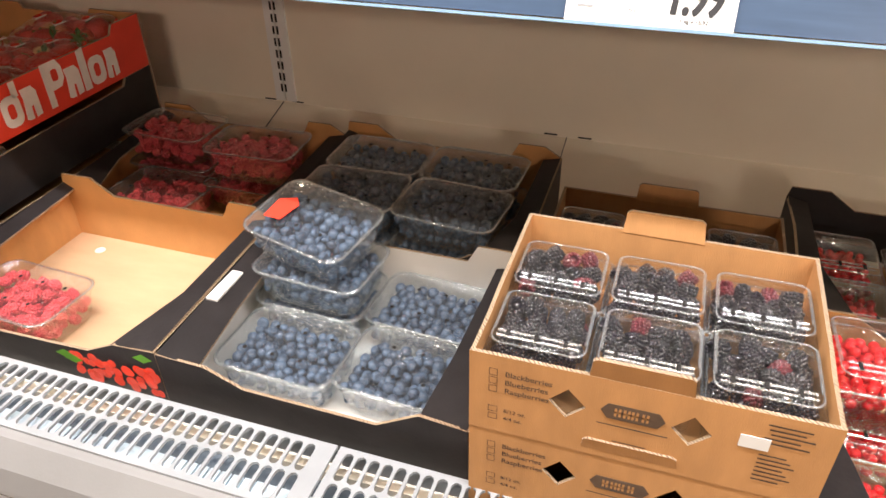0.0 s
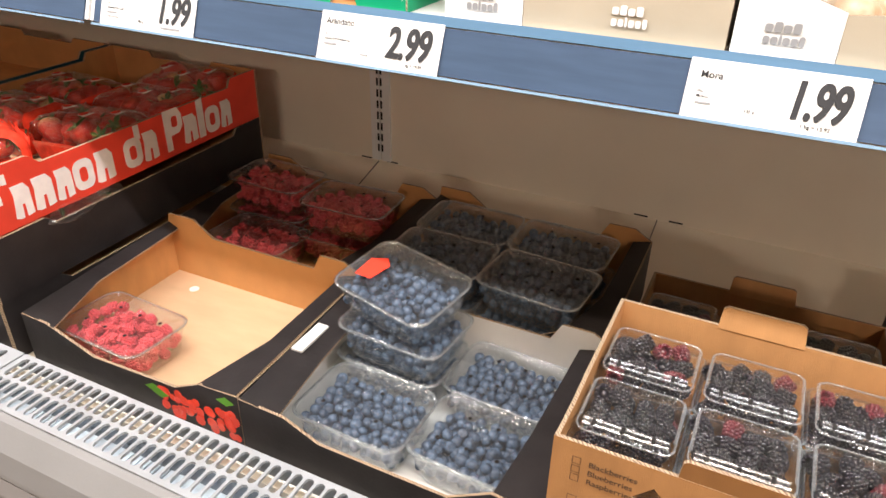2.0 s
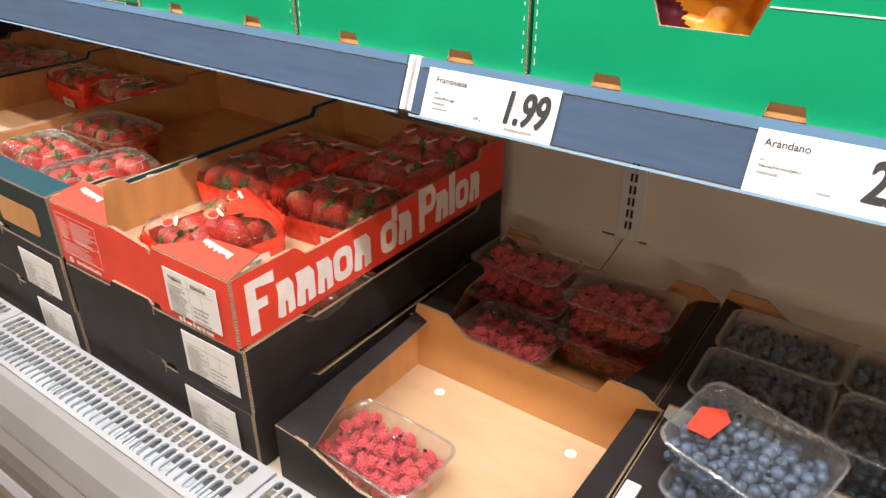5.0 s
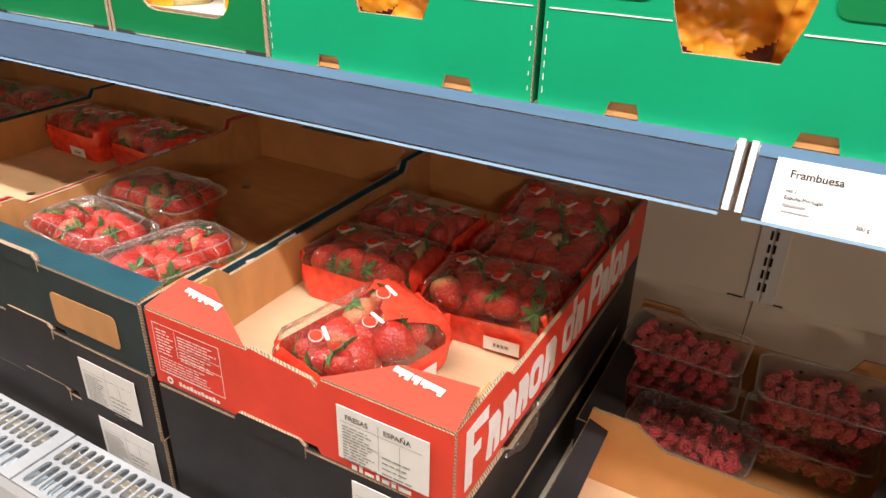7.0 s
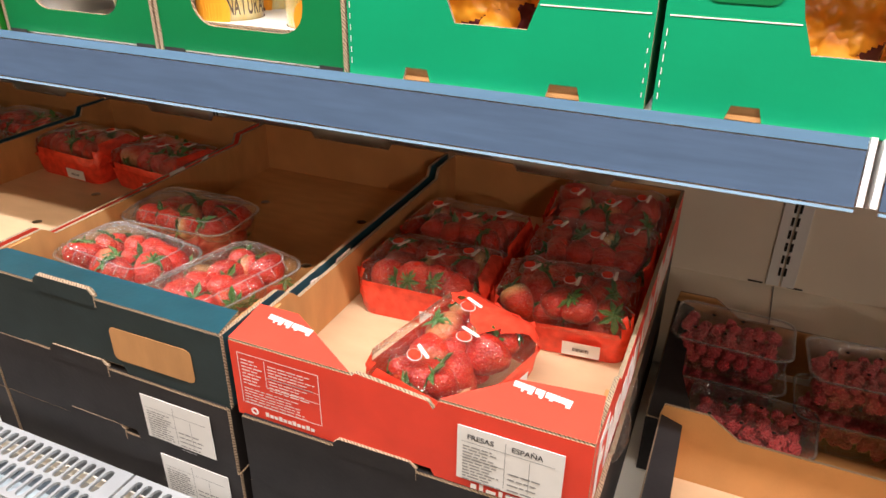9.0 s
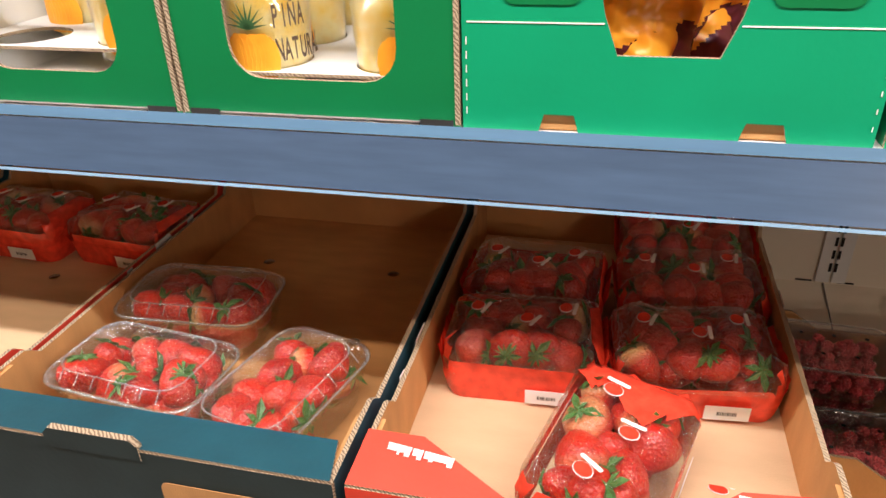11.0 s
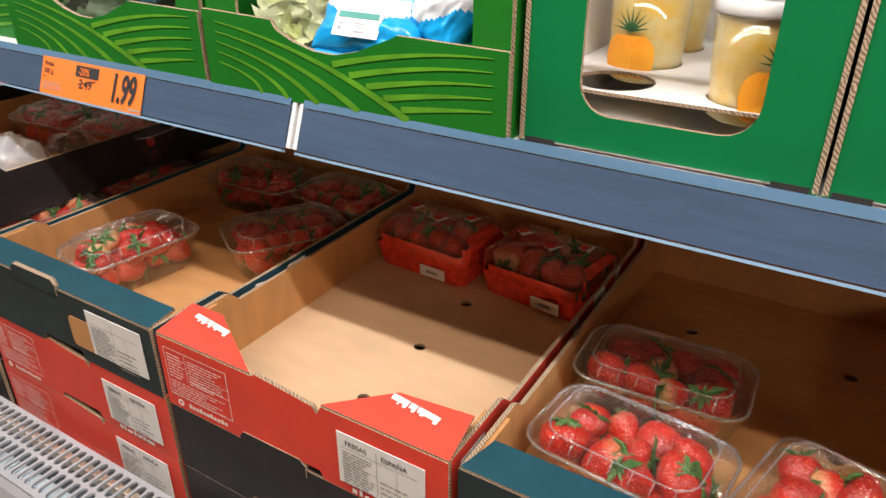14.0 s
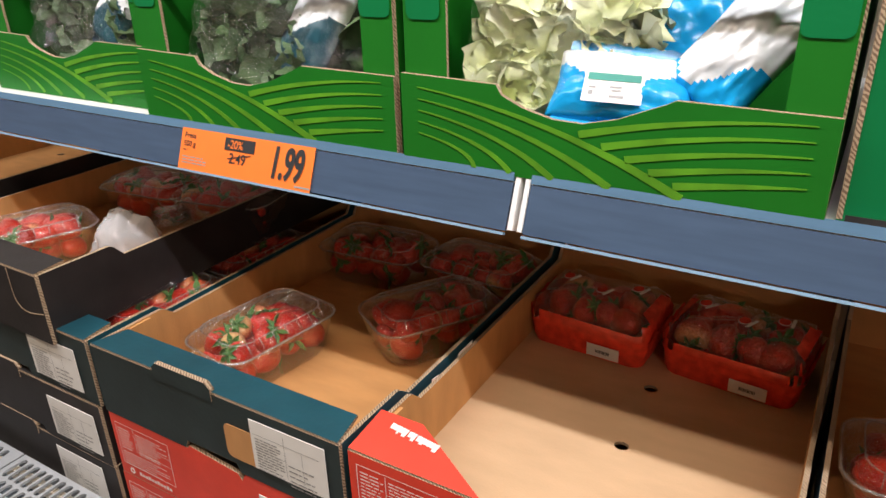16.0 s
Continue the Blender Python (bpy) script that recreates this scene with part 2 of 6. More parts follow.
def strawberry_skin(name, low, high):
    m = mat(name, low, 0.32, second=high, scale=40, vary=0.25, spec=0.5, coat=0.15, rand=0.45)
    nt = m.node_tree
    b = nt.nodes["Principled BSDF"]
    old = b.inputs["Base Color"].links[0].from_socket
    tc, vo, rp, mx, bp = (nt.nodes.new("ShaderNode" + k) for k in ("TexCoord", "TexVoronoi", "MapRange", "Mix", "Bump"))
    vo.inputs["Scale"].default_value = 300
    nt.links.new(tc.outputs["Object"], vo.inputs["Vector"])
    rp.inputs[1].default_value, rp.inputs[2].default_value, rp.inputs[3].default_value, rp.inputs[4].default_value = 0.10, 0.19, 1, 0
    nt.links.new(vo.outputs["Distance"], rp.inputs[0])
    mx.data_type = "RGBA"
    nt.links.new(rp.outputs[0], mx.inputs[0])
    nt.links.new(old, mx.inputs[6])
    mx.inputs[7].default_value = (0.62, 0.30, 0.07, 1)
    sp, sh, m3, oi = (nt.nodes.new("ShaderNode" + k) for k in ("SeparateXYZ", "MapRange", "Mix", "ObjectInfo"))
    nt.links.new(tc.outputs["Object"], sp.inputs[0])
    nt.links.new(sp.outputs["Z"], sh.inputs[0])
    sh.inputs[1].default_value, sh.inputs[2].default_value = -0.018, -0.003
    am = nt.nodes.new("ShaderNodeMath")
    am.operation = "MULTIPLY"
    nt.links.new(sh.outputs[0], am.inputs[0])
    odd = nt.nodes.new("ShaderNodeMapRange")
    odd.inputs[1].default_value, odd.inputs[2].default_value = 0.72, 1.1
    nt.links.new(oi.outputs["Random"], odd.inputs[0])
    nt.links.new(odd.outputs[0], am.inputs[1])
    m3.data_type = "RGBA"
    nt.links.new(am.outputs[0], m3.inputs[0])
    nt.links.new(mx.outputs[2], m3.inputs[6])
    m3.inputs[7].default_value = (0.72, 0.62, 0.26, 1)
    nt.links.new(m3.outputs[2], b.inputs["Base Color"])
    bp.inputs["Strength"].default_value, bp.inputs["Distance"].default_value = 0.8, 0.0016
    nt.links.new(vo.outputs["Distance"], bp.inputs["Height"])
    nt.links.new(bp.outputs[0], b.inputs["Normal"])
    return m


STRAWBERRY = strawberry_skin("strawberry_skin", (0.27, 0.004, 0.006), (0.60, 0.022, 0.008))


# ---- builders ----
def mesh_of(name, bm, mats, smooth=False):
    me = bpy.data.meshes.new(name)
    bm.to_mesh(me)
    bm.free()
    for m in mats if isinstance(mats, (list, tuple)) else [mats]:
        me.materials.append(m)
    if smooth:
        me.polygons.foreach_set("use_smooth", [True] * len(me.polygons))
    return me


def part(name, bm, mats, parent=None, label="", smooth=False, m=None):
    ob = new(name, mesh_of(name, bm, mats, smooth))
    ob.parent = parent
    if m is not None:
        ob.matrix_basis = m
    if label:
        tagged(ob, label)
    return ob


def share(name, me, parent, m):
    ob = new(name, me)
    ob.parent = parent
    ob.matrix_basis = m
    return ob


def stuff(ob):
    ob["kind"] = "stuff"
    return ob


def thing(name, label, category, m=None, group="", kind=""):
    ob = new(name)
    ob.empty_display_size = 0.05
    tagged(ob, label, category, group, kind)
    if m is not None:
        ob.matrix_basis = m
    return ob


def axes(o, u, v, w):
    return Matrix(((u[0], v[0], w[0], o[0]), (u[1], v[1], w[1], o[1]), (u[2], v[2], w[2], o[2]), (0, 0, 0, 1)))


def prism(bm, pts, m, t, mi=(0, 1, 2), holes=()):
    """A sheet of thickness t cut to an outline, with holes: outer face, inner face and cut edge have materials of their own."""
    def ring(p, w):
        return [bm.verts.new(m @ Vector((a, b, w))) for a, b in p]
    made = []
    if not holes:
        a, b = ring(pts, 0), ring(pts, t)
        f0, f1 = bm.faces.new(a), bm.faces.new(b[::-1])
        f0.material_index, f1.material_index = mi[0], mi[1]
        made += [f0, f1]
        loops = [(a, b)]
    else:
        loops = []
        for w, k in ((0, 0), (t, 1)):
            rings = [ring(p, w) for p in (pts, *holes)]
            edges = [bm.edges.new((r[i], r[(i + 1) % len(r)])) for r in rings for i in range(len(r))]
            got = bmesh.ops.triangle_fill(bm, edges=edges, use_beauty=True)
            for f in got["geom"]:
                if isinstance(f, bmesh.types.BMFace):
                    f.material_index = mi[k]
                    made.append(f)
            loops.append(rings)
        loops = list(zip(*loops))
    for a, b in loops:
        for i in range(len(a)):
            j = (i + 1) % len(a)
            f = bm.faces.new((a[i], b[i], b[j], a[j]))
            f.material_index = mi[2]
            made.append(f)
    bmesh.ops.recalc_face_normals(bm, faces=made)
    return made


def block(bm, x0, y0, z0, x1, y1, z1, bevel=0.0, mi=0, seg=2):
    got = bmesh.ops.create_cube(bm, size=1.0, matrix=Matrix.Translation(((x0 + x1) / 2, (y0 + y1) / 2, (z0 + z1) / 2)) @ Matrix.Diagonal((x1 - x0, y1 - y0, z1 - z0, 1)))
    vs = got["verts"]
    fs = {f for v in vs for f in v.link_faces}
    for f in fs:
        f.material_index = mi
    if bevel:
        es = list({e for v in vs for e in v.link_edges})
        bmesh.ops.bevel(bm, geom=es, offset=bevel, segments=seg, affect="EDGES", profile=0.6)


def bm_block(*a, **k):
    bm = bmesh.new()
    block(bm, *a, **k)
    return bm


def circle(cx, cy, r, n=14, ry=None):
    return [(cx + r * math.cos(2 * math.pi * i / n), cy + (ry or r) * math.sin(2 * math.pi * i / n)) for i in range(n)]


def rounded(w, d, r, n=5, cx=0.0, cy=0.0):
    r = min(r, w / 2 - 1e-4, d / 2 - 1e-4)
    out = []
    for sx, sy, a0 in ((1, 1, 0), (-1, 1, 90), (-1, -1, 180), (1, -1, 270)):
        for i in range(n + 1):
            a = radians(a0 + 90 * i / n)
            out.append((cx + sx * (w / 2 - r) + r * math.cos(a), cy + sy * (d / 2 - r) + r * math.sin(a)))
    return out


def loft(bm, rings, close=True, mi=0):
    vs = [[bm.verts.new(p) for p in r] for r in rings]
    for a, b in zip(vs, vs[1:]):
        for i in range(len(a)):
            f = bm.faces.new((a[i], a[(i + 1) % len(a)], b[(i + 1) % len(a)], b[i]))
            f.material_index = mi
    if close:
        for r in (vs[0][::-1], vs[-1]):
            f = bm.faces.new(r)
            f.material_index = mi
    return vs


TEXT = {}


def text_mesh(body, size, shear=0.0):
    key = (body, size, shear)
    if key not in TEXT:
        cu = bpy.data.curves.new("lettering", "FONT")
        cu.body, cu.size, cu.shear, cu.extrude, cu.offset = body, size, shear, 0.0, size * (0.022 if size > 0.02 else 0.012)
        cu.align_x, cu.align_y = "LEFT", "BOTTOM_BASELINE"
        ob = new("lettering_source", cu)
        dg = bpy.context.evaluated_depsgraph_get()
        TEXT[key] = bpy.data.meshes.new_from_object(ob.evaluated_get(dg))
        bpy.data.objects.remove(ob)
        bpy.data.curves.remove(cu)
    return TEXT[key].copy()


def lettering(body, size, material, parent, m, name="lettering", width=1.0):
    me = text_mesh(body, size, 0.12 if size > 0.03 else 0.0)
    me.materials.clear()
    me.materials.append(material)
    if size > 0.03:
        # heavy strokes: the same outline twice, a little apart
        bm = bmesh.new()
        bm.from_mesh(me)
        more = bmesh.ops.duplicate(bm, geom=bm.verts[:] + bm.edges[:] + bm.faces[:])["geom"]
        bmesh.ops.translate(bm, verts=[v for v in more if isinstance(v, bmesh.types.BMVert)], vec=(size * 0.045, 0, 0.0002))
        bm.to_mesh(me)
        bm.free()
    ob = share(name, me, parent, m @ Matrix.Diagonal((width, 1, 1, 1)))
    return ob


def bars(rows, material, parent, m, name="small_print"):
    """Writing too small to read: rows of (x, y, width, height)."""
    bm = bmesh.new()
    for x, y, w, h in rows:
        bm.faces.new([bm.verts.new(p) for p in ((x, y, 0), (x + w, y, 0), (x + w, y + h, 0), (x, y + h, 0))])
    return stuff(part(name, bm, material, parent, m=m))


def text_block(rng, w, h, line, gap, left=0.0):
    out, y = [], h
    while y > line:
        y -= line + gap
        x = left
        end = w * rng.uniform(0.6, 1.0)
        while x < end:
            l = rng.uniform(0.004, 0.012)
            out.append((x, y, min(l, end - x + 0.002), line))
            x += l + 0.0016
    return out


FRONT = lambda x, y, z: axes((x, y, z), (1, 0, 0), (0, 0, 1), (0, -1, 0))   # drawn on a front, facing the aisle


# ---- structure ----
def setting(name, bm, mats, label, smooth=False):
    ob = part(name, bm, mats, None, smooth=smooth)
    return tagged(ob, label, name.split("_")[0], kind="structure")


X0, X1 = -5.2, 2.6
setting("floor", bm_block(X0, -5.0, -0.10, X1, 1.62, -0.004), GROUT, "grey grout bed under the shop floor tiles")
setting("ceiling", bm_block(X0, -5.0, 3.40, X1, 1.62, 3.50), PLASTER, "plain pale ceiling of the shop")
setting("wall_north", bm_block(X0, 1.62, -0.1, X1, 1.74, 3.5), PLASTER, "plain painted wall behind the cabinet")
setting("wall_south", bm_block(X0, -5.12, -0.1, X1, -5.0, 3.5), PLASTER, "plain painted wall across the aisle")
setting("wall_west", bm_block(X0 - 0.12, -5.12, -0.1, X0, 1.74, 3.5), PLASTER, "plain painted end wall")
setting("wall_east", bm_block(X1, -5.12, -0.1, X1 + 0.12, 1.74, 3.5), PLASTER, "plain painted end wall")

# refrigerated cabinet
cabinet = thing("refrigerated_cabinet", "long white open refrigerated display cabinet with grey bumper", "display cabinet", kind="structure")
DECK = 0.645
CX0, CX1 = -4.4, 1.9
bm = bmesh.new()
block(bm, CX0, 0.60, 0.60, CX1, 1.25, DECK - 0.002)
part("deck", bm, BACK_STEEL, cabinet)
bm = bmesh.new()
prism(bm, [(1.19, 0.60), (1.19, DECK + 0.004), (1.43, 0.712), (1.43, 0.60)], axes((CX0, 0, 0), (0, 1, 0), (0, 0, 1), (1, 0, 0)), CX1 - CX0, (0, 0, 0))
part("rear_deck_slope", bm, BACK_STEEL, cabinet)
bm = bmesh.new()
block(bm, CX0, 1.424, 0.55, CX1, 1.46, 2.05)
part("back_panel", bm, BACK_STEEL, cabinet)
# thin joints of the rear panels, and small slots along their foot
for k in range(5):
    bm = bmesh.new()
    x = -0.155 - 0.625 * k
    prism(bm, [(1.20, DECK + 0.0085), (1.422, 0.7128), (1.422, 0.7108), (1.20, DECK + 0.0065)], axes((x - 0.0008, 0, 0), (0, 1, 0), (0, 0, 1), (1, 0, 0)), 0.0016, (0, 0, 0))
    part("panel_joint", bm, BUMPER_DARK, cabinet)
    for dx in (-0.045, 0.022):
        part("foot_slot", bm_block(x + dx, 1.421, 0.7140, x + dx + 0.026, 1.4245, 0.7158), DARK, cabinet)
# perforated uprights
for k in range(5):
    x = 0.479 - 1.25 * k
    up = part("upright", bm_block(x - 0.024, 1.418, 0.716, x - 0.002, 1.4255, 2.0, bevel=0.001), WHITE_STEEL, cabinet)
    up2 = part("upright", bm_block(x + 0.002, 1.418, 0.716, x + 0.024, 1.4255, 2.0, bevel=0.001), WHITE_STEEL, cabinet)
    bm = bmesh.new()
    for i in range(26):
        z = 0.738 + i * 0.025
        for sx in (-0.0055, 0.0035):
            block(bm, x + sx - 0.0022, 1.4172, z, x + sx + 0.0022, 1.4185, z + 0.0165)
    part("slot_row", bm, DARK, up)
# deck front: slotted air grille in lengths
G_PITCH, G_Y0, G_Y1, GZ = 0.0157, 0.513, 0.600, 0.694
seg_len = 0.628
for k in range(10):
    gx = 0.365 - seg_len * (k - 2)
    gx_end = gx - seg_len + 0.004
    bm = bmesh.new()
    n = int((gx - gx_end - 0.012) / G_PITCH)
    rows = ((0.5170, 0.5550), (0.5585, 0.5965))
    holes = []
    for i in range(n):
        hx = gx_end + 0.009 + i * G_PITCH
        for a, b in rows:
            r = 0.0059
            hole = [(hx + r + r * math.cos(radians(t)), a + r + r * math.sin(radians(t))) for t in range(180, 361, 45)]
            hole += [(hx + r + r * math.cos(radians(t)), b - r + r * math.sin(radians(t))) for t in range(0, 181, 45)]
            holes.append(hole)
    prism(bm, [(gx_end, G_Y0), (gx, G_Y0), (gx, G_Y1), (gx_end, G_Y1)], axes((0, 0, GZ), (1, 0, 0), (0, 1, 0), (0, 0, -1)), 0.004, (0, 0, 0), holes)
    # folded lips
    block(bm, gx_end, G_Y1, GZ - 0.03, gx, G_Y1 + 0.003, GZ)
    block(bm, gx_end, G_Y0 - 0.003, GZ - 0.012, gx, G_Y0, GZ)
    part("air_grille", bm, GRILL, cabinet, "silver slotted air return grille")
part("air_duct", bm_block(CX0, 0.50, 0.56, CX1, 0.604, 0.625), DUCT, cabinet)
bm = bmesh.new()
for i in range(420):
    x = CX0 + 0.015 * i
    for r in range(2):
        block(bm, x + 0.0010 + 0.0075 * (r % 2), 0.516 + 0.0185 * r, 0.640, x + 0.0135 + 0.0075 * (r % 2), 0.533 + 0.0185 * r, 0.668 - 0.004 * r)
stuff(part("honeycomb_strip", bm, HONEYCOMB, cabinet))
# bumper
bm = bmesh.new()
prof = [(0.510, 0.690), (0.500, 0.688), (0.474, 0.668), (0.462, 0.645), (0.460, 0.640), (0.50, 0.62), (0.51, 0.66)]
prism(bm, prof, axes((CX0, 0, 0), (0, 1, 0), (0, 0, 1), (1, 0, 0)), CX1 - CX0, (0, 0, 0))
part("bumper_top", bm, BUMPER, cabinet)
bm = bmesh.new()
prof = [(0.460, 0.638), (0.448, 0.625), (0.442, 0.60), (0.440, 0.575), (0.5, 0.57), (0.5, 0.62)]
prism(bm, prof, axes((CX0, 0, 0), (0, 1, 0), (0, 0, 1), (1, 0, 0)), CX1 - CX0, (0, 0, 0))
part("bumper_band", bm, BUMPER_DARK, cabinet)
bm = bmesh.new()
prof = [(0.437, 0.572), (0.428, 0.565), (0.426, 0.545), (0.434, 0.532), (0.5, 0.53), (0.5, 0.568)]
prism(bm, prof, axes((CX0, 0, 0), (0, 1, 0), (0, 0, 1), (1, 0, 0)), CX1 - CX0, (0, 0, 0))
part("bumper_rail", bm, BUMPER, cabinet)
part("plinth", bm_block(CX0, 0.60, 0.0, CX1, 1.45, 0.60), BUMPER_DARK, cabinet)
part("canopy", bm_block(CX0, 0.36, 2.06, CX1, 1.46, 2.24, bevel=0.01), WHITE_STEEL, cabinet)
for x in (CX0, CX1):
    part("end_wall", bm_block(x - 0.02, 0.45, 0.0, x + 0.02, 1.46, 2.24, bevel=0.004), WHITE_STEEL, cabinet)

# shelves with price rails, in lengths of 1.25 m
RAIL_V = Vector((0, 0.021, 0.052)).normalized()
RAIL_W = Vector((0, RAIL_V.z, -RAIL_V.y))
RAIL_H = 0.056
for k in range(5):
    xr = 0.463 + 1.25 - 1.25 * k - 0.009
    xl = xr - 1.25 + 0.018
    if xl < CX0:
        break
    shelf = thing("shelf", "white steel shelf with slate blue price rail along its front", "shelf", Matrix.Translation((xl, 0, 0)), "shelves of the cabinet")
    L = xr - xl
    part("shelf_board", bm_block(-0.003, 0.772, 1.165, L + 0.003, 1.40, 1.193, bevel=0.003), WHITE_STEEL, shelf)
    bm = bmesh.new()
    m = axes((0, 0.75, 1.145), (1, 0, 0), RAIL_V, RAIL_W)
    prism(bm, [(0, 0.0015), (L, 0.0015), (L, 0.047), (0, 0.047)], m, 0.004, (0, 0, 0))
    rail = part("price_rail", bm, RAIL, shelf)
    bm = bmesh.new()
    prism(bm, [(0, 0.0485), (L, 0.0485), (L, 0.058), (0, 0.058)], axes((0, 0.7488, 1.1452), (1, 0, 0), RAIL_V, RAIL_W), 0.008, (0, 0, 0))
    part("rail_top_lip", bm, RAIL_LIP, rail)
    bm = bmesh.new()
    prism(bm, [(0, -0.001), (L, -0.001), (L, 0.0016), (0, 0.0016)], axes((0, 0.7468, 1.1445), (1, 0, 0), RAIL_V, RAIL_W), 0.005, (0, 0, 0))
    part("rail_bottom_lip", bm, CLEAR_LIP, rail)
    for x in (-0.0065, L + 0.0015):
        bm = bmesh.new()
        prism(bm, [(x, 0), (x + 0.005, 0), (x + 0.005, 0.056), (x, 0.056)], axes((0, 0.752, 1.147), (1, 0, 0), RAIL_V, RAIL_W), 0.03, (0, 0, 0))
        part("shelf_end", bm, WHITE_STEEL, shelf)
    up_shelf = part("upper_shelf_board", bm_block(0, 0.84, 1.66, L, 1.40, 1.69, bevel=0.003), WHITE_STEEL, shelf)


# ---- cartons ----
def crate_walls(root, W, D, H, t, outer, floor_holes, front_pts, front_mats, side_low, inner=KRAFT, floor_mat=KRAFT, back_h=None):
    """Floor, sides and back of an open tray; origin at its front left foot."""
    mats = [outer, inner, FLUTE]
    bm = bmesh.new()
    holes = [circle(x, y, 0.0085, 12, 0.0075) for x, y in floor_holes]
    prism(bm, [(t, t), (W - t, t), (W - t, D - t), (t, D - t)], axes((0, 0, 0.009), (1, 0, 0), (0, 1, 0), (0, 0, -1)), 0.004, (0, 0, 1), holes)
    part("tray_floor", bm, [floor_mat, FLUTE], root)
    bm = bmesh.new()
    prism(bm, front_pts, axes((0, 0, 0), (1, 0, 0), (0, 0, 1), (0, 1, 0)), t, (0, 1, 2))
    part("front_panel", bm, front_mats, root)
    hs = side_low
    side = [(t, 0), (D - t, 0), (D - t, H), (D - 0.075, H), (D - 0.085, hs), (0.125, hs), (0.112, H - 0.004), (0.105, H), (t, H)]
    for x, w in ((0, 1), (W, -1)):
        bm = bmesh.new()
        prism(bm, side, axes((x, 0, 0), (0, 1, 0), (0, 0, 1), (w, 0, 0)), t, (0, 1, 2))
        part("side_panel", bm, mats, root)
    bm = bmesh.new()
    hb = back_h or H
    prism(bm, [(0, 0), (W, 0), (W, hb), (W * 0.72, hb), (W * 0.7, hb - 0.012), (W * 0.3, hb - 0.012), (W * 0.28, hb), (0, hb)], axes((0, D, 0), (1, 0, 0), (0, 0, 1), (0, -1, 0)), t, (0, 1, 2))
    part("back_panel", bm, mats, root)
    # corner posts of doubled board
    for x in (t, W - t - 0.004):
        part("corner_board", bm_block(x, t, 0.009, x + 0.004, 0.085, H - 0.002), inner, root)


W4, D4, H4, T4 = 0.392, 0.620, 0.0985, 0.005


def slip(root, x, z, rng, plain=False):
    """White delivery slip on a crate front."""
    m = FRONT(x, -0.0014, z)
    lab = part("delivery_label", bm_block(0, 0, 0, 0.104, 0.066, 0.0008), PAPER, root, "white paper delivery label", m=m)
    up = Matrix.Translation((0, 0, 0.0012))
    rows = [(0.004, 0.048, 0.092, 0.0006), (0.048, 0.004, 0.0006, 0.056), (0.004, 0.028, 0.044, 0.0005), (0.072, 0.006, 0.0005, 0.04)]
    rows += [(0.006 + a, b, c, d) for a, b, c, d in text_block(rng, 0.038, 0.046, 0.0016, 0.0022)]
    rows += [(0.052 + a, b, c, d) for a, b, c, d in text_block(rng, 0.036, 0.030, 0.0018, 0.005)]
    bars(rows, GREY_INK, lab, up)
    if not plain:
        lettering("FRESAS", 0.0085, INK, lab, Matrix.Translation((0.010, 0.052, 0.0012)))
        lettering("ESPAÑA", 0.0085, INK, lab, Matrix.Translation((0.054, 0.052, 0.0012)))
    return lab


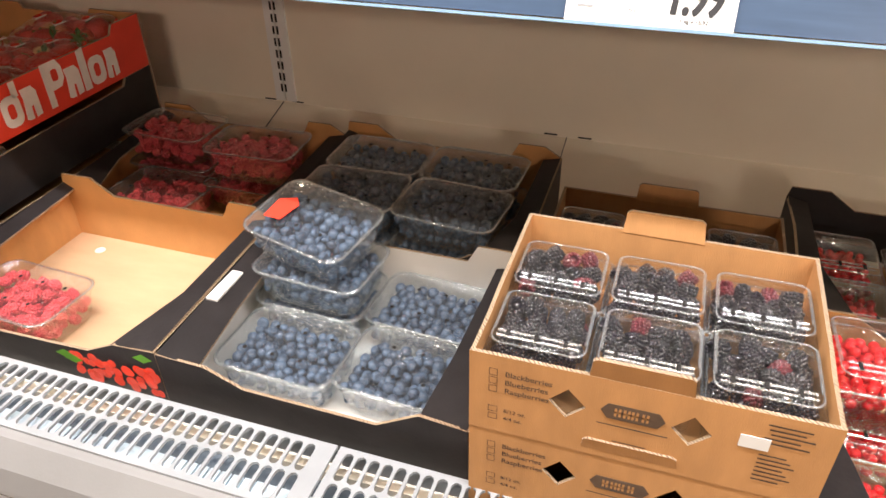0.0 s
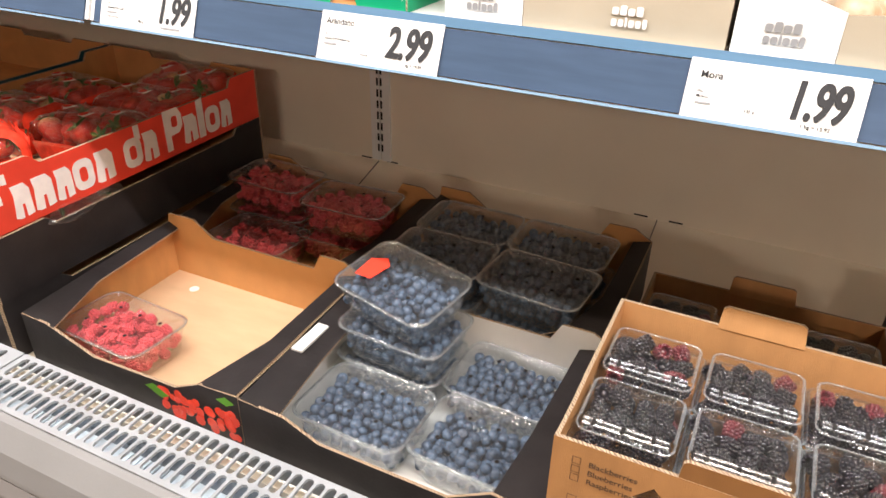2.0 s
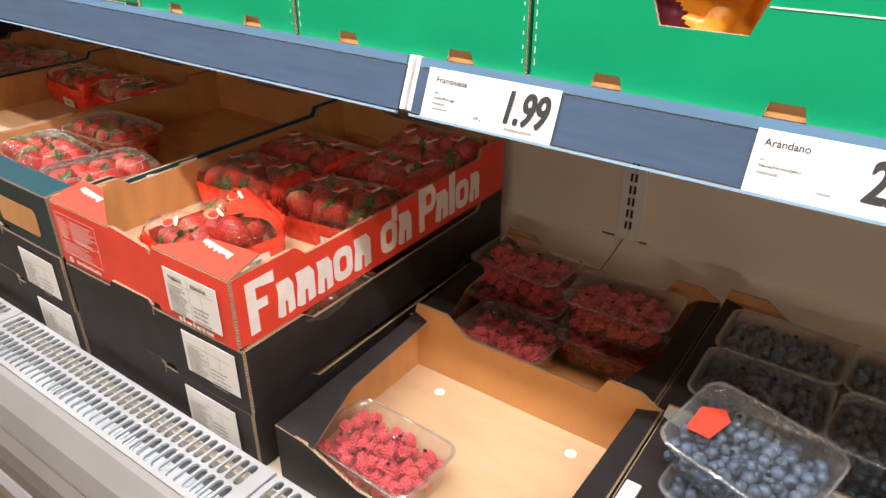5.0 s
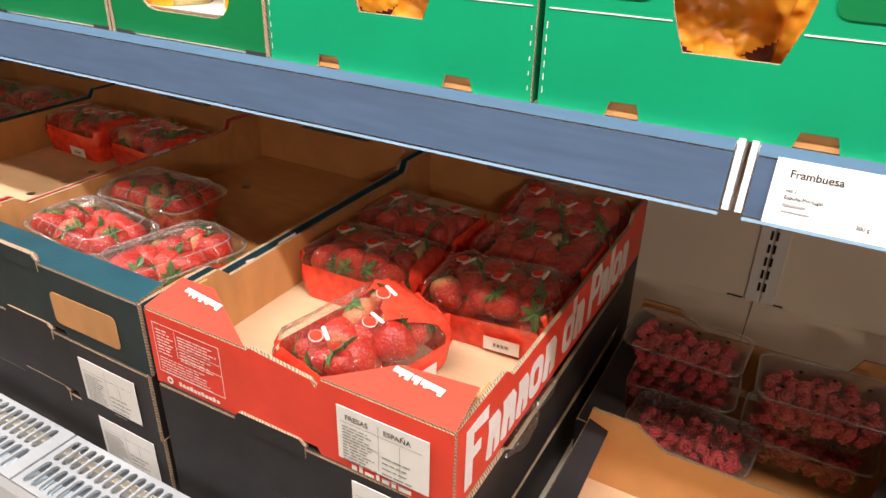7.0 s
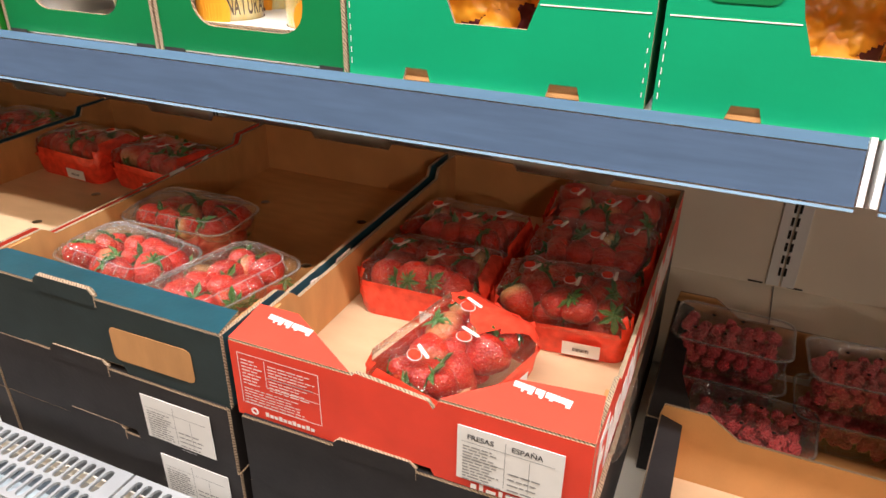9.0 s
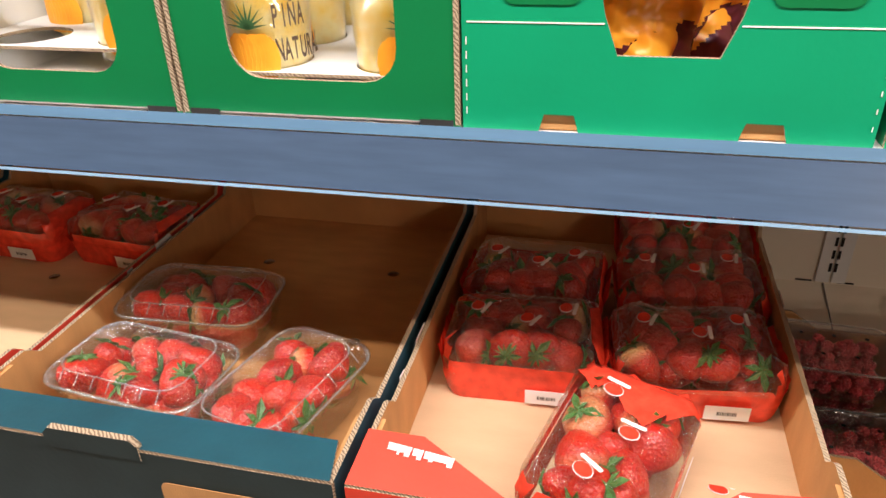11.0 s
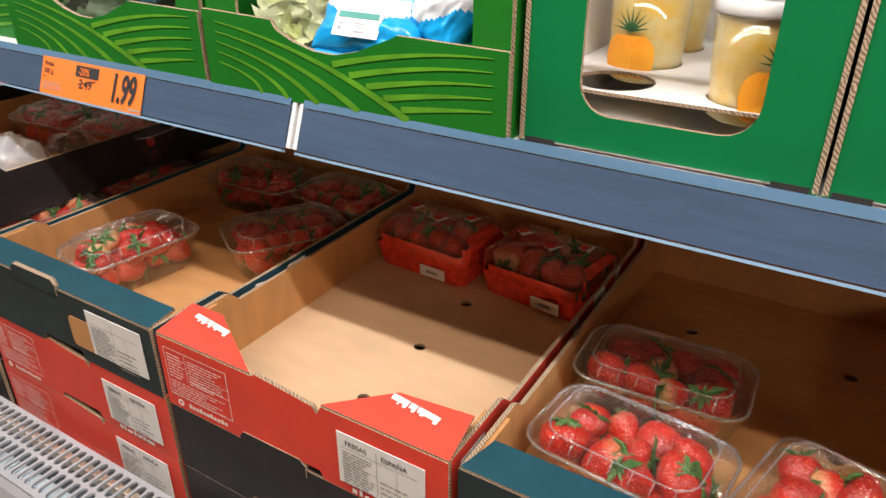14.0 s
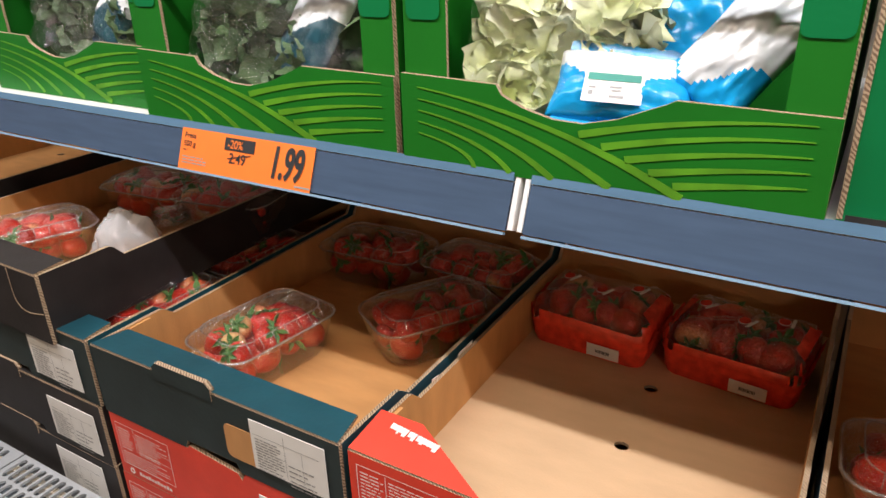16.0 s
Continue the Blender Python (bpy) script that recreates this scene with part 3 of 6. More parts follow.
def red_crate(m, seed, label="red printed cardboard strawberry crate, open on top"):
    rng = random.Random(seed)
    root = thing("strawberry_crate", label, "crate", m, "strawberry crates")
    W, D, H, t = W4, D4, H4, T4
    n0, n1 = 0.150, 0.232
    front = [(0, 0), (0.150, 0), (0.155, 0.010), (0.235, 0.010), (0.240, 0), (W, 0), (W, H), (n1 + 0.012, H), (n1 + 0.006, H - 0.012), (n1, H - 0.004), (n0 + 0.004, H + 0.004), (n0, H), (0, H)]
    crate_walls(root, W, D, H, t, RED, [(W / 2 + 0.006, 0.120), (W / 2 + 0.006, 0.243), (W / 2 + 0.004, 0.370), (W / 2 + 0.004, 0.495)], front, [RED, KRAFT, FLUTE], 0.082, floor_mat=KRAFT_PALE)
    for pts, tx in (([(0, 0.001), (0.147, 0.001), (0.054, 0.054), (0.004, 0.054)], 0.012), ([(n1 + 0.012, 0.001), (W, 0.001), (W - 0.004, 0.054), (W - 0.085, 0.047)], 0.29)):
        bm = bmesh.new()
        prism(bm, pts, axes((0, 0, H + 0.0025), (1, 0, 0), (0, 1, 0.22), (0, 0, -1)), 0.0035, (0, 1, 2))
        fl = part("top_flap", bm, [RED, KRAFT, FLUTE], root)
        bm = bmesh.new()
        x = 0.0
        for h, w in ((0.010, 0.006), (0.007, 0.004), (0.007, 0.005), (0.007, 0.005), (0.009, 0.005), (0.007, 0.005), (0, 0.002), (0.010, 0.005), (0.007, 0.005), (0, 0.002), (0.010, 0.006), (0.007, 0.005), (0.010, 0.003), (0.007, 0.005), (0.007, 0.005)):
            if h:
                prism(bm, [(x, 0), (x + w, 0.0004), (x + w, h), (x + w * 0.2, h * 0.96)], axes((tx + 0.072, 0.037, H + 0.0040 + 0.22 * 0.037), (-0.92, 0.10, 0.022), (0, -0.95, -0.21), (0, 0, -1)), 0.0006, (0, 0, 0))
            x += w * 0.92
        stuff(part("wordmark_shape", bm, WHITE_INK, fl))
    # printed panel of small writing on the front
    box = [(0.010, 0.020, 0.1, 0.0009), (0.010, 0.086, 0.1, 0.0009), (0.010, 0.020, 0.0009, 0.066), (0.110, 0.020, 0.0009, 0.067), (0.044, 0.050, 0.0008, 0.034), (0.044, 0.062, 0.066, 0.0007), (0.044, 0.049, 0.066, 0.0007)]
    box += [(0.014 + a, 0.046 + b, c, d) for a, b, c, d in text_block(rng, 0.026, 0.036, 0.0016, 0.0028)]
    box += [(0.048 + a, 0.046 + b, c, d) for a, b, c, d in text_block(rng, 0.056, 0.036, 0.0014, 0.0026)]
    box += [(0.014 + a, 0.022 + b, c, d) for a, b, c, d in text_block(rng, 0.088, 0.022, 0.0013, 0.0026)]
    box += [(0.038 + 0.0058 * i, 0.008, 0.0046, 0.0046 if i % 3 else 0.0062) for i in range(11)]
    bars(box, WHITE_INK, root, FRONT(0, -0.0012, 0), "print_panel")
    bm = bmesh.new()
    prism(bm, circle(0.024, 0.0105, 0.0048, 12), FRONT(0, -0.0012, 0), 0.0004, (0, 0, 0), [circle(0.024, 0.0105, 0.0026, 10)])
    part("print_ring", bm, WHITE_INK, root)
    slip(root, W - 0.128, 0.014, rng)
    bm = bmesh.new()
    x = 0.0
    for h, w in ((0.006, 0.006), (0.008, 0.004), (0.004, 0.010), (0.007, 0.004), (0.005, 0.008), (0.007, 0.005), (0.005, 0.014)):
        prism(bm, [(x, 0), (x + w, 0), (x + w, h), (x, h)], FRONT(W - 0.113, -0.0013, 0.004), 0.0003, (0, 0, 0))
        x += w + 0.003
    stuff(part("wordmark_shape", bm, WHITE_INK, root))
    # large wordmark on each long side, as plain letter-like shapes
    widths = [(0.074, 0.038, 1), (0.052, 0.028, 0), (0.052, 0.032, 0), (0.050, 0.028, 0), (0.066, 0.034, 2), (0.052, 0.034, 0), (0, 0.016, 0), (0.070, 0.034, 3), (0.052, 0.030, 0), (0, 0.014, 0), (0.074, 0.036, 4), (0.052, 0.032, 0), (0.074, 0.016, 0), (0.052, 0.034, 2), (0.052, 0.028, 0)]
    for x, w in ((W + 0.0010, -1), (-0.0010, 1)):
        y = 0.022 if w < 0 else D - 0.022
        sg = 1 if w < 0 else -1
        for h, wd, kind in widths:
            wd *= 1.19
            if h:
                bm = bmesh.new()
                m2 = axes((x, y, 0.011), (0, sg, 0), (0, 0, 1), (w, 0, 0))
                c = 0.006
                if kind == 1:
                    prism(bm, [(0, 0), (0.015, 0), (0.015, h * 0.42), (wd * 0.7, h * 0.42), (wd * 0.7, h * 0.6), (0.015, h * 0.6), (0.015, h - 0.012), (wd, h - 0.016), (wd, h), (0, h)], m2, 0.0006, (0, 0, 0))
                elif kind in (2, 3):
                    prism(bm, rounded(wd * 0.92, 0.050, 0.014, 4, wd * 0.46, 0.026), m2, 0.0006, (0, 0, 0), [rounded(wd * 0.36, 0.024, 0.006, 3, wd * 0.46, 0.026)])
                    if kind == 3:
                        prism(bm, [(wd * 0.66, 0.045), (wd * 0.95, 0.045), (wd * 0.95, h), (wd * 0.66, h)], m2, 0.0006, (0, 0, 0))
                elif kind == 4:
                    prism(bm, [(0, 0), (0.013, 0), (0.013, 0.026), (wd * 0.8, 0.028), (wd, 0.040), (wd, 0.060), (wd * 0.8, h), (0, h)], m2, 0.0006, (0, 0, 0), [rounded(wd * 0.34, 0.020, 0.005, 3, wd * 0.58, 0.050)])
                elif wd < 0.02:
                    prism(bm, [(0, 0), (wd * 0.85, 0), (wd * 0.85, h), (0, h - 0.003)], m2, 0.0006, (0, 0, 0))
                else:
                    prism(bm, [(0, 0.003), (c, 0), (wd * 0.38, 0), (wd * 0.42, h * 0.4), (wd * 0.55, h * 0.4), (wd * 0.55, 0), (wd * 0.9, 0.002), (wd * 0.9, h * 0.8), (wd * 0.7, h), (0.002, h), (0.004, h * 0.7)], m2, 0.0006, (0, 0, 0))
                part("wordmark_shape", bm, WHITE_INK, root)
            y += sg * wd
    return root


def dark_crate(m, seed, outer=BLACK, label="black printed cardboard crate", slips=1, patch=False, tab=True, low=0.084):
    rng = random.Random(seed)
    root = thing("fruit_crate", label, "crate", m, "stacked fruit crates")
    W, D, H, t = W4, D4, H4, T4
    front = [(0, 0), (0.150, 0), (0.156, 0.012), (0.236, 0.012), (0.242, 0), (W, 0), (W, H), (0, H)]
    # teal crates: front panel and tab darker and greyer than the top flange
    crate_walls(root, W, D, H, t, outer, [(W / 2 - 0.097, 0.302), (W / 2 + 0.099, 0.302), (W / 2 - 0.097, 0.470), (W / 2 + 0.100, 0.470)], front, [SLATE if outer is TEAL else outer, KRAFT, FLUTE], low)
    bm = bmesh.new()
    prism(bm, [(0.0015, 0.0), (W - 0.0015, 0.0), (W - 0.012, 0.047), (0.012, 0.047)], axes((0, 0.0005, H + 0.003), (1, 0, 0), (0, 1, -0.03), (0, 0, -1)), 0.004, (0, 1, 2), )
    part("top_flange", bm, [outer, KRAFT, FLUTE], root)
    if tab:
        bm = bmesh.new()
        pts = [(0.118, H - 0.010), (0.214, H - 0.010), (0.214, H + 0.006), (0.207, H + 0.013), (0.125, H + 0.013), (0.118, H + 0.006)]
        prism(bm, pts, axes((0, -0.0012, 0), (1, 0, 0), (0, 0, 1), (0, 1, 0)), 0.0065, (0, 1, 1))
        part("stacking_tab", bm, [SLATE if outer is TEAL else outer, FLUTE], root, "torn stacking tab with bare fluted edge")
    else:
        # outline of the folded corner flap, its bare edge showing
        path = [(W - 0.062, H), (W - 0.062, 0.062)] + [(W - 0.040 + 0.022 * math.cos(radians(a)), 0.062 + 0.022 * math.sin(radians(a))) for a in (200, 220, 240, 260)] + [(W - 0.030, 0.040), (W, 0.046)]
        off = [(x - 0.0010, z - 0.0014) for x, z in path]
        bm = bmesh.new()
        for p, q, r, v in zip(path, path[1:], off[1:], off):
            prism(bm, [p, q, r, v], FRONT(0, -0.0004, 0), 0.0005, (0, 0, 0))
        part("flap_edge", bm, FLUTE, root)
    if patch:
        bm = bmesh.new()
        prism(bm, rounded(0.120, 0.046, 0.008, 4, W - 0.105, 0.044), FRONT(0, -0.0008, 0), 0.0006, (0, 0, 0))
        part("bare_patch", bm, ORANGE_KRAFT, root, "bare brown kraft window in the print")
    if slips:
        slip(root, W - 0.134 + rng.uniform(-0.004, 0.016), 0.012 + rng.uniform(0, 0.012), rng, plain=True)
    return root


Z1, Z2, Z3 = DECK, DECK + 0.0995, DECK + 0.199
YF = 0.621
XR1, XT1, XR2, XT2, XL = -1.345, -1.748, -2.150, -2.553, -2.956
for z, s in ((Z1, 1), (Z2, 2)):
    dark_crate(pose(XR1 + 0.003 * s, YF - 0.002 * s, z, 0, 0, 0.3 * s), s, label="black printed cardboard crate with white delivery label, closed in the stack")
    dark_crate(pose(XT1 - 0.002 * s, YF, z, 0, 0, -0.2 * s), 5 + s, label="black printed cardboard crate with white delivery label, closed in the stack")
    red_crate(pose(XT2 - 0.002 + 0.002 * s, YF + 0.001, z), 9 + s, "red printed cardboard strawberry crate under another crate")
    dark_crate(pose(XL - 0.002 * s, YF - 0.002, z), 20 + s, label="black printed cardboard crate with white delivery label, closed in the stack")
    dark_crate(pose(XR2 + 0.001, YF, z), 30 + s, slips=1, label="black printed cardboard crate with white delivery label, closed in the stack")
red_crate(pose(XR1, YF, Z3), 3, "red printed cardboard strawberry crate, partly filled")
dark_crate(pose(XT1, YF, Z3), 4, TEAL, "teal printed cardboard crate with bare brown patch", 0, True)
red_crate(pose(XR2, YF, Z3), 5, "red printed cardboard strawberry crate, nearly empty")
dark_crate(pose(XT2, YF, Z3), 6, TEAL, "teal printed cardboard crate holding clear strawberry punnets", 1, True)
dark_crate(pose(XL, YF, Z3), 7, TEAL, "teal printed cardboard crate under a black crate")
dark_crate(pose(XL - 0.058, YF - 0.004, 0.925, 0, 0, -0.5), 8, BLACK, "black printed cardboard crate, open, on top of the stack", 0, False, False, low=0.08)


for z, s in ((Z1, 41), (Z2, 42), (Z3, 43)):
    dark_crate(pose(XL - 0.408, YF, z), s, label="black printed cardboard crate at the end of the row")
dark_crate(pose(XL - 0.466, YF, Z3 + 0.105), 44, BLACK, "black printed cardboard crate, open, at the end of the row", 0, False, False, low=0.08)


def berry_tray(m, label, seed, open_front=True, outer=BLACK, floor_mat=KRAFT, inner=KRAFT, W=0.398, flange=None, lip=((0.068, 0.092), (0.118, 0.070), (0.289, 0.068), (0.341, 0.100))):
    """Small black tray with wide folded side flanges and a dipped front."""
    root = thing("berry_tray", label, "tray", m, "berry trays")
    D, H, t = 0.298, 0.126, 0.004
    mats = [outer, inner, FLUTE]
    bm = bmesh.new()
    prism(bm, [(t, t), (W - t, t), (W - t, D - t), (t, D - t)], axes((0, 0, 0.010), (1, 0, 0), (0, 1, 0), (0, 0, -1)), 0.004, (0, 0, 1))
    part("tray_floor", bm, [floor_mat, FLUTE], root)
    for hx in (0.074, 0.297):
        bm = bmesh.new()
        prism(bm, circle(hx, 0.257, 0.0085, 12), axes((0, 0, 0.0108), (1, 0, 0), (0, 1, 0), (0, 0, -1)), 0.0008, (0, 0, 0))
        part("floor_plug", bm, PAPER, root)
    fc = 0.094
    front = [(0, 0), (W, 0), (W, fc), *reversed(lip), (0, fc)]
    if not open_front:
        front = [(0, 0), (W, 0), (W, 0.112), (0, 0.112)]
    bm = bmesh.new()
    prism(bm, front, axes((0, 0, 0), (1, 0, 0), (0, 0, 1), (0, 1, 0)), t, (0, 1, 2))
    part("front_panel", bm, mats, root)
    back = [(0, 0), (W, 0), (W, 0.108), (W - 0.03, H), (W - 0.075, H), (W - 0.090, 0.098), (0.10, 0.098), (0.06, H), (0.004, H), (0, 0.108)]
    bm = bmesh.new()
    prism(bm, back, axes((0, D, 0), (1, 0, 0), (0, 0, 1), (0, -1, 0)), t, (0, 1, 2))
    part("back_panel", bm, mats, root)
    fz = fc if open_front else 0.112
    side = [(t, 0), (D - t, 0), (D - t, 0.106), (0.19, fz + 0.008), (0.15, fz + 0.006), (0.10, fz + 0.002), (t, fz)]
    for x, w in ((0, 1), (W, -1)):
        bm = bmesh.new()
        prism(bm, side, axes((x, 0, 0), (0, 1, 0), (0, 0, 1), (w, 0, 0)), t, (0, 1, 2))
        part("side_panel", bm, mats, root)
        # slanted flange, wider towards the corner
        bm = bmesh.new()
        prism(bm, flange or [(0.002, 0.001), (0.066, 0.001), (0.034, 0.110), (0.030, D - 0.012), (0.002, D - 0.004)], axes((x, 0, fz + 0.002), (w, 0, -0.10), (0, 1, (0.108 - fz) / D), (0, 0, -1)), 0.003, (0, 1, 2))
        part("side_flange", bm, mats, root)
        if w > 0 and flange:
            part("corner_tab", bm_block(0.004, 0.105, fz + 0.006, 0.022, 0.170, fz + 0.0105, bevel=0.0015), WHITE_BOARD, root)
    return root


YB = 0.630
rasp_front = berry_tray(pose(-0.916, YB, DECK), "black cardboard tray with brown inside, nearly empty of raspberries", 1, floor_mat=KRAFT_PALE, lip=((0.052, 0.092), (0.138, 0.063), (0.290, 0.068), (0.335, 0.090)))
blue_front = berry_tray(pose(-0.515, YB - 0.002, DECK), "black cardboard tray holding clear punnets of blueberries", 2, floor_mat=WHITE_BOARD, inner=WHITE_BOARD, flange=[(0.002, 0.001), (0.060, 0.001), (0.050, 0.11), (0.044, 0.28), (0.002, 0.29)])
berry_tray(pose(-0.934, YB + 0.302, DECK), "black cardboard tray with stacked raspberry punnets in shade", 3)
berry_tray(pose(-0.530, YB + 0.302, DECK + 0.012), "black cardboard tray full of film-lidded blueberry punnets", 4)
berry_tray(pose(0.222, YB - 0.008, DECK), "black cardboard tray holding clear packs of red currants", 5)
berry_tray(pose(0.226, YB + 0.302, DECK), "black cardboard tray of red currants in shade at the back", 6, open_front=False, inner=BLACK)
# printed raspberries on the corner of the front tray
rng = random.Random(4)
bm = bmesh.new()
for i in range(46):
    x, z = rng.uniform(0.262, 0.394), rng.uniform(0.020, 0.050 + 0.018 * rng.random())
    r = rng.uniform(0.006, 0.009)
    prism(bm, circle(x, z, r, 9), FRONT(0, -0.0006 - 0.00001 * i, 0), 0.0002, (i % 2, i % 2, i % 2))
stuff(part("raspberry_print", bm, [RED, RED_FILM], rasp_front, "printed raspberries on black board"))
bm = bmesh.new()
for x, z in ((0.250, 0.052), (0.262, 0.046), (0.378, 0.078)):
    prism(bm, [(x - 0.016, z), (x, z - 0.006), (x + 0.014, z + 0.002), (x, z + 0.009)], FRONT(0, -0.0009, 0), 0.0002, (0, 0, 0))
part("printed_leaf", bm, LIME, rasp_front)


def berry_carton(m, seed, H, label, lettered=True, floor_z=0.008):
    root = thing("blackberry_carton", label, "carton", m, "blackberry cartons")
    W, D, t = 0.312, 0.247, 0.004
    mats = [ORANGE_KRAFT, ORANGE_KRAFT, FLUTE]
    bm = bmesh.new()
    prism(bm, [(t, t), (W - t, t), (W - t, D - t), (t, D - t)], axes((0, 0, floor_z), (1, 0, 0), (0, 1, 0), (0, 0, -1)), 0.004, (0, 0, 2))
    part("carton_floor", bm, mats, root)
    dia = [[(cx - 0.017, 0.060 + H - 0.1), (cx, 0.060 + H - 0.1 - 0.018), (cx + 0.017, 0.060 + H - 0.1), (cx, 0.060 + H - 0.1 + 0.018)] for cx in (0.092, 0.200)]
    front = [(0, 0), (W, 0), (W, H), (0, H)]
    for y, w, nm in ((0, 1, "front_panel"), (D, -1, "back_panel")):
        bm = bmesh.new()
        prism(bm, front, axes((0, y, 0), (1, 0, 0), (0, 0, 1), (0, w, 0)), t, (0, 1, 2), dia if w > 0 else ())
        part(nm, bm, mats, root)
        bm = bmesh.new()
        prism(bm, [(0.108, 0), (0.197, 0), (0.194, 0.023), (0.190, 0.026), (0.114, 0.026), (0.110, 0.023)], axes((0, y + w * 0.001, H - 0.003), (1, 0, 0), (0, -0.18 * w, 1), (0, w, 0)), t, (0, 1, 2))
        part("stacking_tab", bm, mats, root)
    for x, w in ((0, 1), (W, -1)):
        bm = bmesh.new()
        prism(bm, [(t, 0), (D - t, 0), (D - t, H), (0.10, H - 0.001), (0.06, H - 0.004), (t, H - 0.002)], axes((x, 0, 0), (0, 1, 0), (0, 0, 1), (w, 0, 0)), t, (0, 1, 2))
        part("side_panel", bm, mats, root)
    if lettered:
        z0 = H - 0.1
        for i, word in enumerate(("Blackberries", "Blueberries", "Raspberries")):
            lettering(word, 0.0088, BROWN_INK, root, FRONT(0.034, -0.0008, z0 + 0.077 - i * 0.0105))
            frame_rows = [(0.019, z0 + 0.076 - i * 0.0105, 0.008, 0.0006), (0.019, z0 + 0.084 - i * 0.0105, 0.008, 0.0006), (0.019, z0 + 0.076 - i * 0.0105, 0.0006, 0.008), (0.0265, z0 + 0.076 - i * 0.0105, 0.0006, 0.0086)]
            bars(frame_rows, BROWN_INK, root, FRONT(0, -0.0008, 0), "tick_box")
        for i, word in enumerate(("8/12 oz.", "4/4 oz.")):
            lettering(word, 0.0066, BROWN_INK, root, FRONT(0.034, -0.0008, z0 + 0.030 - i * 0.010))
            bars([(0.019, z0 + 0.029 - i * 0.010, 0.009, 0.0006), (0.019, z0 + 0.036 - i * 0.010, 0.009, 0.0006), (0.019, z0 + 0.029 - i * 0.010, 0.0006, 0.007), (0.0275, z0 + 0.029 - i * 0.010, 0.0006, 0.0076)], BROWN_INK, root, FRONT(0, -0.0008, 0), "tick_box")
        bm = bmesh.new()
        hx = [(0.122, 0.064), (0.128, 0.073), (0.172, 0.073), (0.178, 0.064), (0.172, 0.055), (0.128, 0.055)]
        prism(bm, [(x, z0 + z) for x, z in hx], FRONT(0, -0.0006, 0), 0.0004, (0, 0, 0))
        mark = part("logo_shape", bm, BROWN_INK, root)
        rows = []
        for x in (0.134, 0.142, 0.149, 0.158):
            rows += [(x, z0 + 0.059, 0.0022, 0.010), (x + 0.0038, z0 + 0.059, 0.0022, 0.010), (x, z0 + 0.063, 0.006, 0.002)]
        bars(rows, ORANGE_KRAFT, mark, FRONT(0, -0.0012, 0), "logo_print")
        small = [(0.120, z0 + 0.046, 0.062, 0.0014), (0.136, z0 + 0.026, 0.030, 0.0014), (0.130, z0 + 0.022, 0.046, 0.0014), (0.134, z0 + 0.018, 0.038, 0.0014)]
        small += [(0.256 + 0.002 * (i % 3), z0 + 0.088 - i * 0.0052, 0.034 - 0.006 * (i % 2), 0.0018) for i in range(5)]
        small += [(0.256, z0 + 0.052 - i * 0.0052, 0.022 + 0.004 * (i % 3), 0.0018) for i in range(7)]
        bars(small, BROWN_INK, root, FRONT(0, -0.0008, 0))
        part("blank_sticker", bm_block(0.238, -0.0012, z0 + 0.058, 0.262, -0.0004, z0 + 0.072), PAPER, root)
    return root


HX = -0.107
berry_carton(pose(HX, 0.596, DECK), 1, 0.1455, "orange-brown cardboard blackberry carton under another carton")
berry_carton(pose(HX, 0.595, DECK + 0.146), 2, 0.0985, "orange-brown cardboard blackberry carton, full, on another carton")
berry_carton(pose(HX + 0.002, 0.850, DECK), 3, 0.142, "orange-brown cardboard blackberry carton in shade", False, 0.058)


# ---- fruit ----
def sphere_mesh(name, r, material, squash=0.9, u=10, v=7, crown=False):
    bm = bmesh.new()
    bmesh.ops.create_uvsphere(bm, u_segments=u, v_segments=v, radius=r)
    for q in bm.verts:
        q.co.z *= squash
        if crown and q.co.z > r * squash * 0.93:
            q.co.z -= r * 0.28
        elif crown and q.co.z > r * squash * 0.75:
            q.co.z += r * 0.04
    return mesh_of(name, bm, material, True)


def drupelet_mesh(name, material, length, width, dr, rows, core=0.42):
    bm = bmesh.new()
    for i in range(rows):
        a = i / (rows - 1)
        rad = width / 2 * math.sqrt(max(0.05, 1 - (a * 0.96) ** 2.4)) * (0.86 + 0.14 * math.sin(min(1, a * 3) * math.pi / 2))
        n = max(1, round(2 * math.pi * rad / (dr * 1.75))) if i < rows - 1 else 1
        for j in range(n):
            an = 2 * math.pi * (j + 0.5 * (i % 2)) / n
            rr = rad if n > 1 else 0
            bmesh.ops.create_icosphere(bm, subdivisions=1, radius=dr, matrix=Matrix.Translation((rr * math.cos(an), rr * math.sin(an), a * length - length / 2)))
    bmesh.ops.create_uvsphere(bm, u_segments=8, v_segments=5, radius=width * core, matrix=Matrix.Diagonal((1, 1, length / width, 1)))
    return mesh_of(name, bm, material, True)


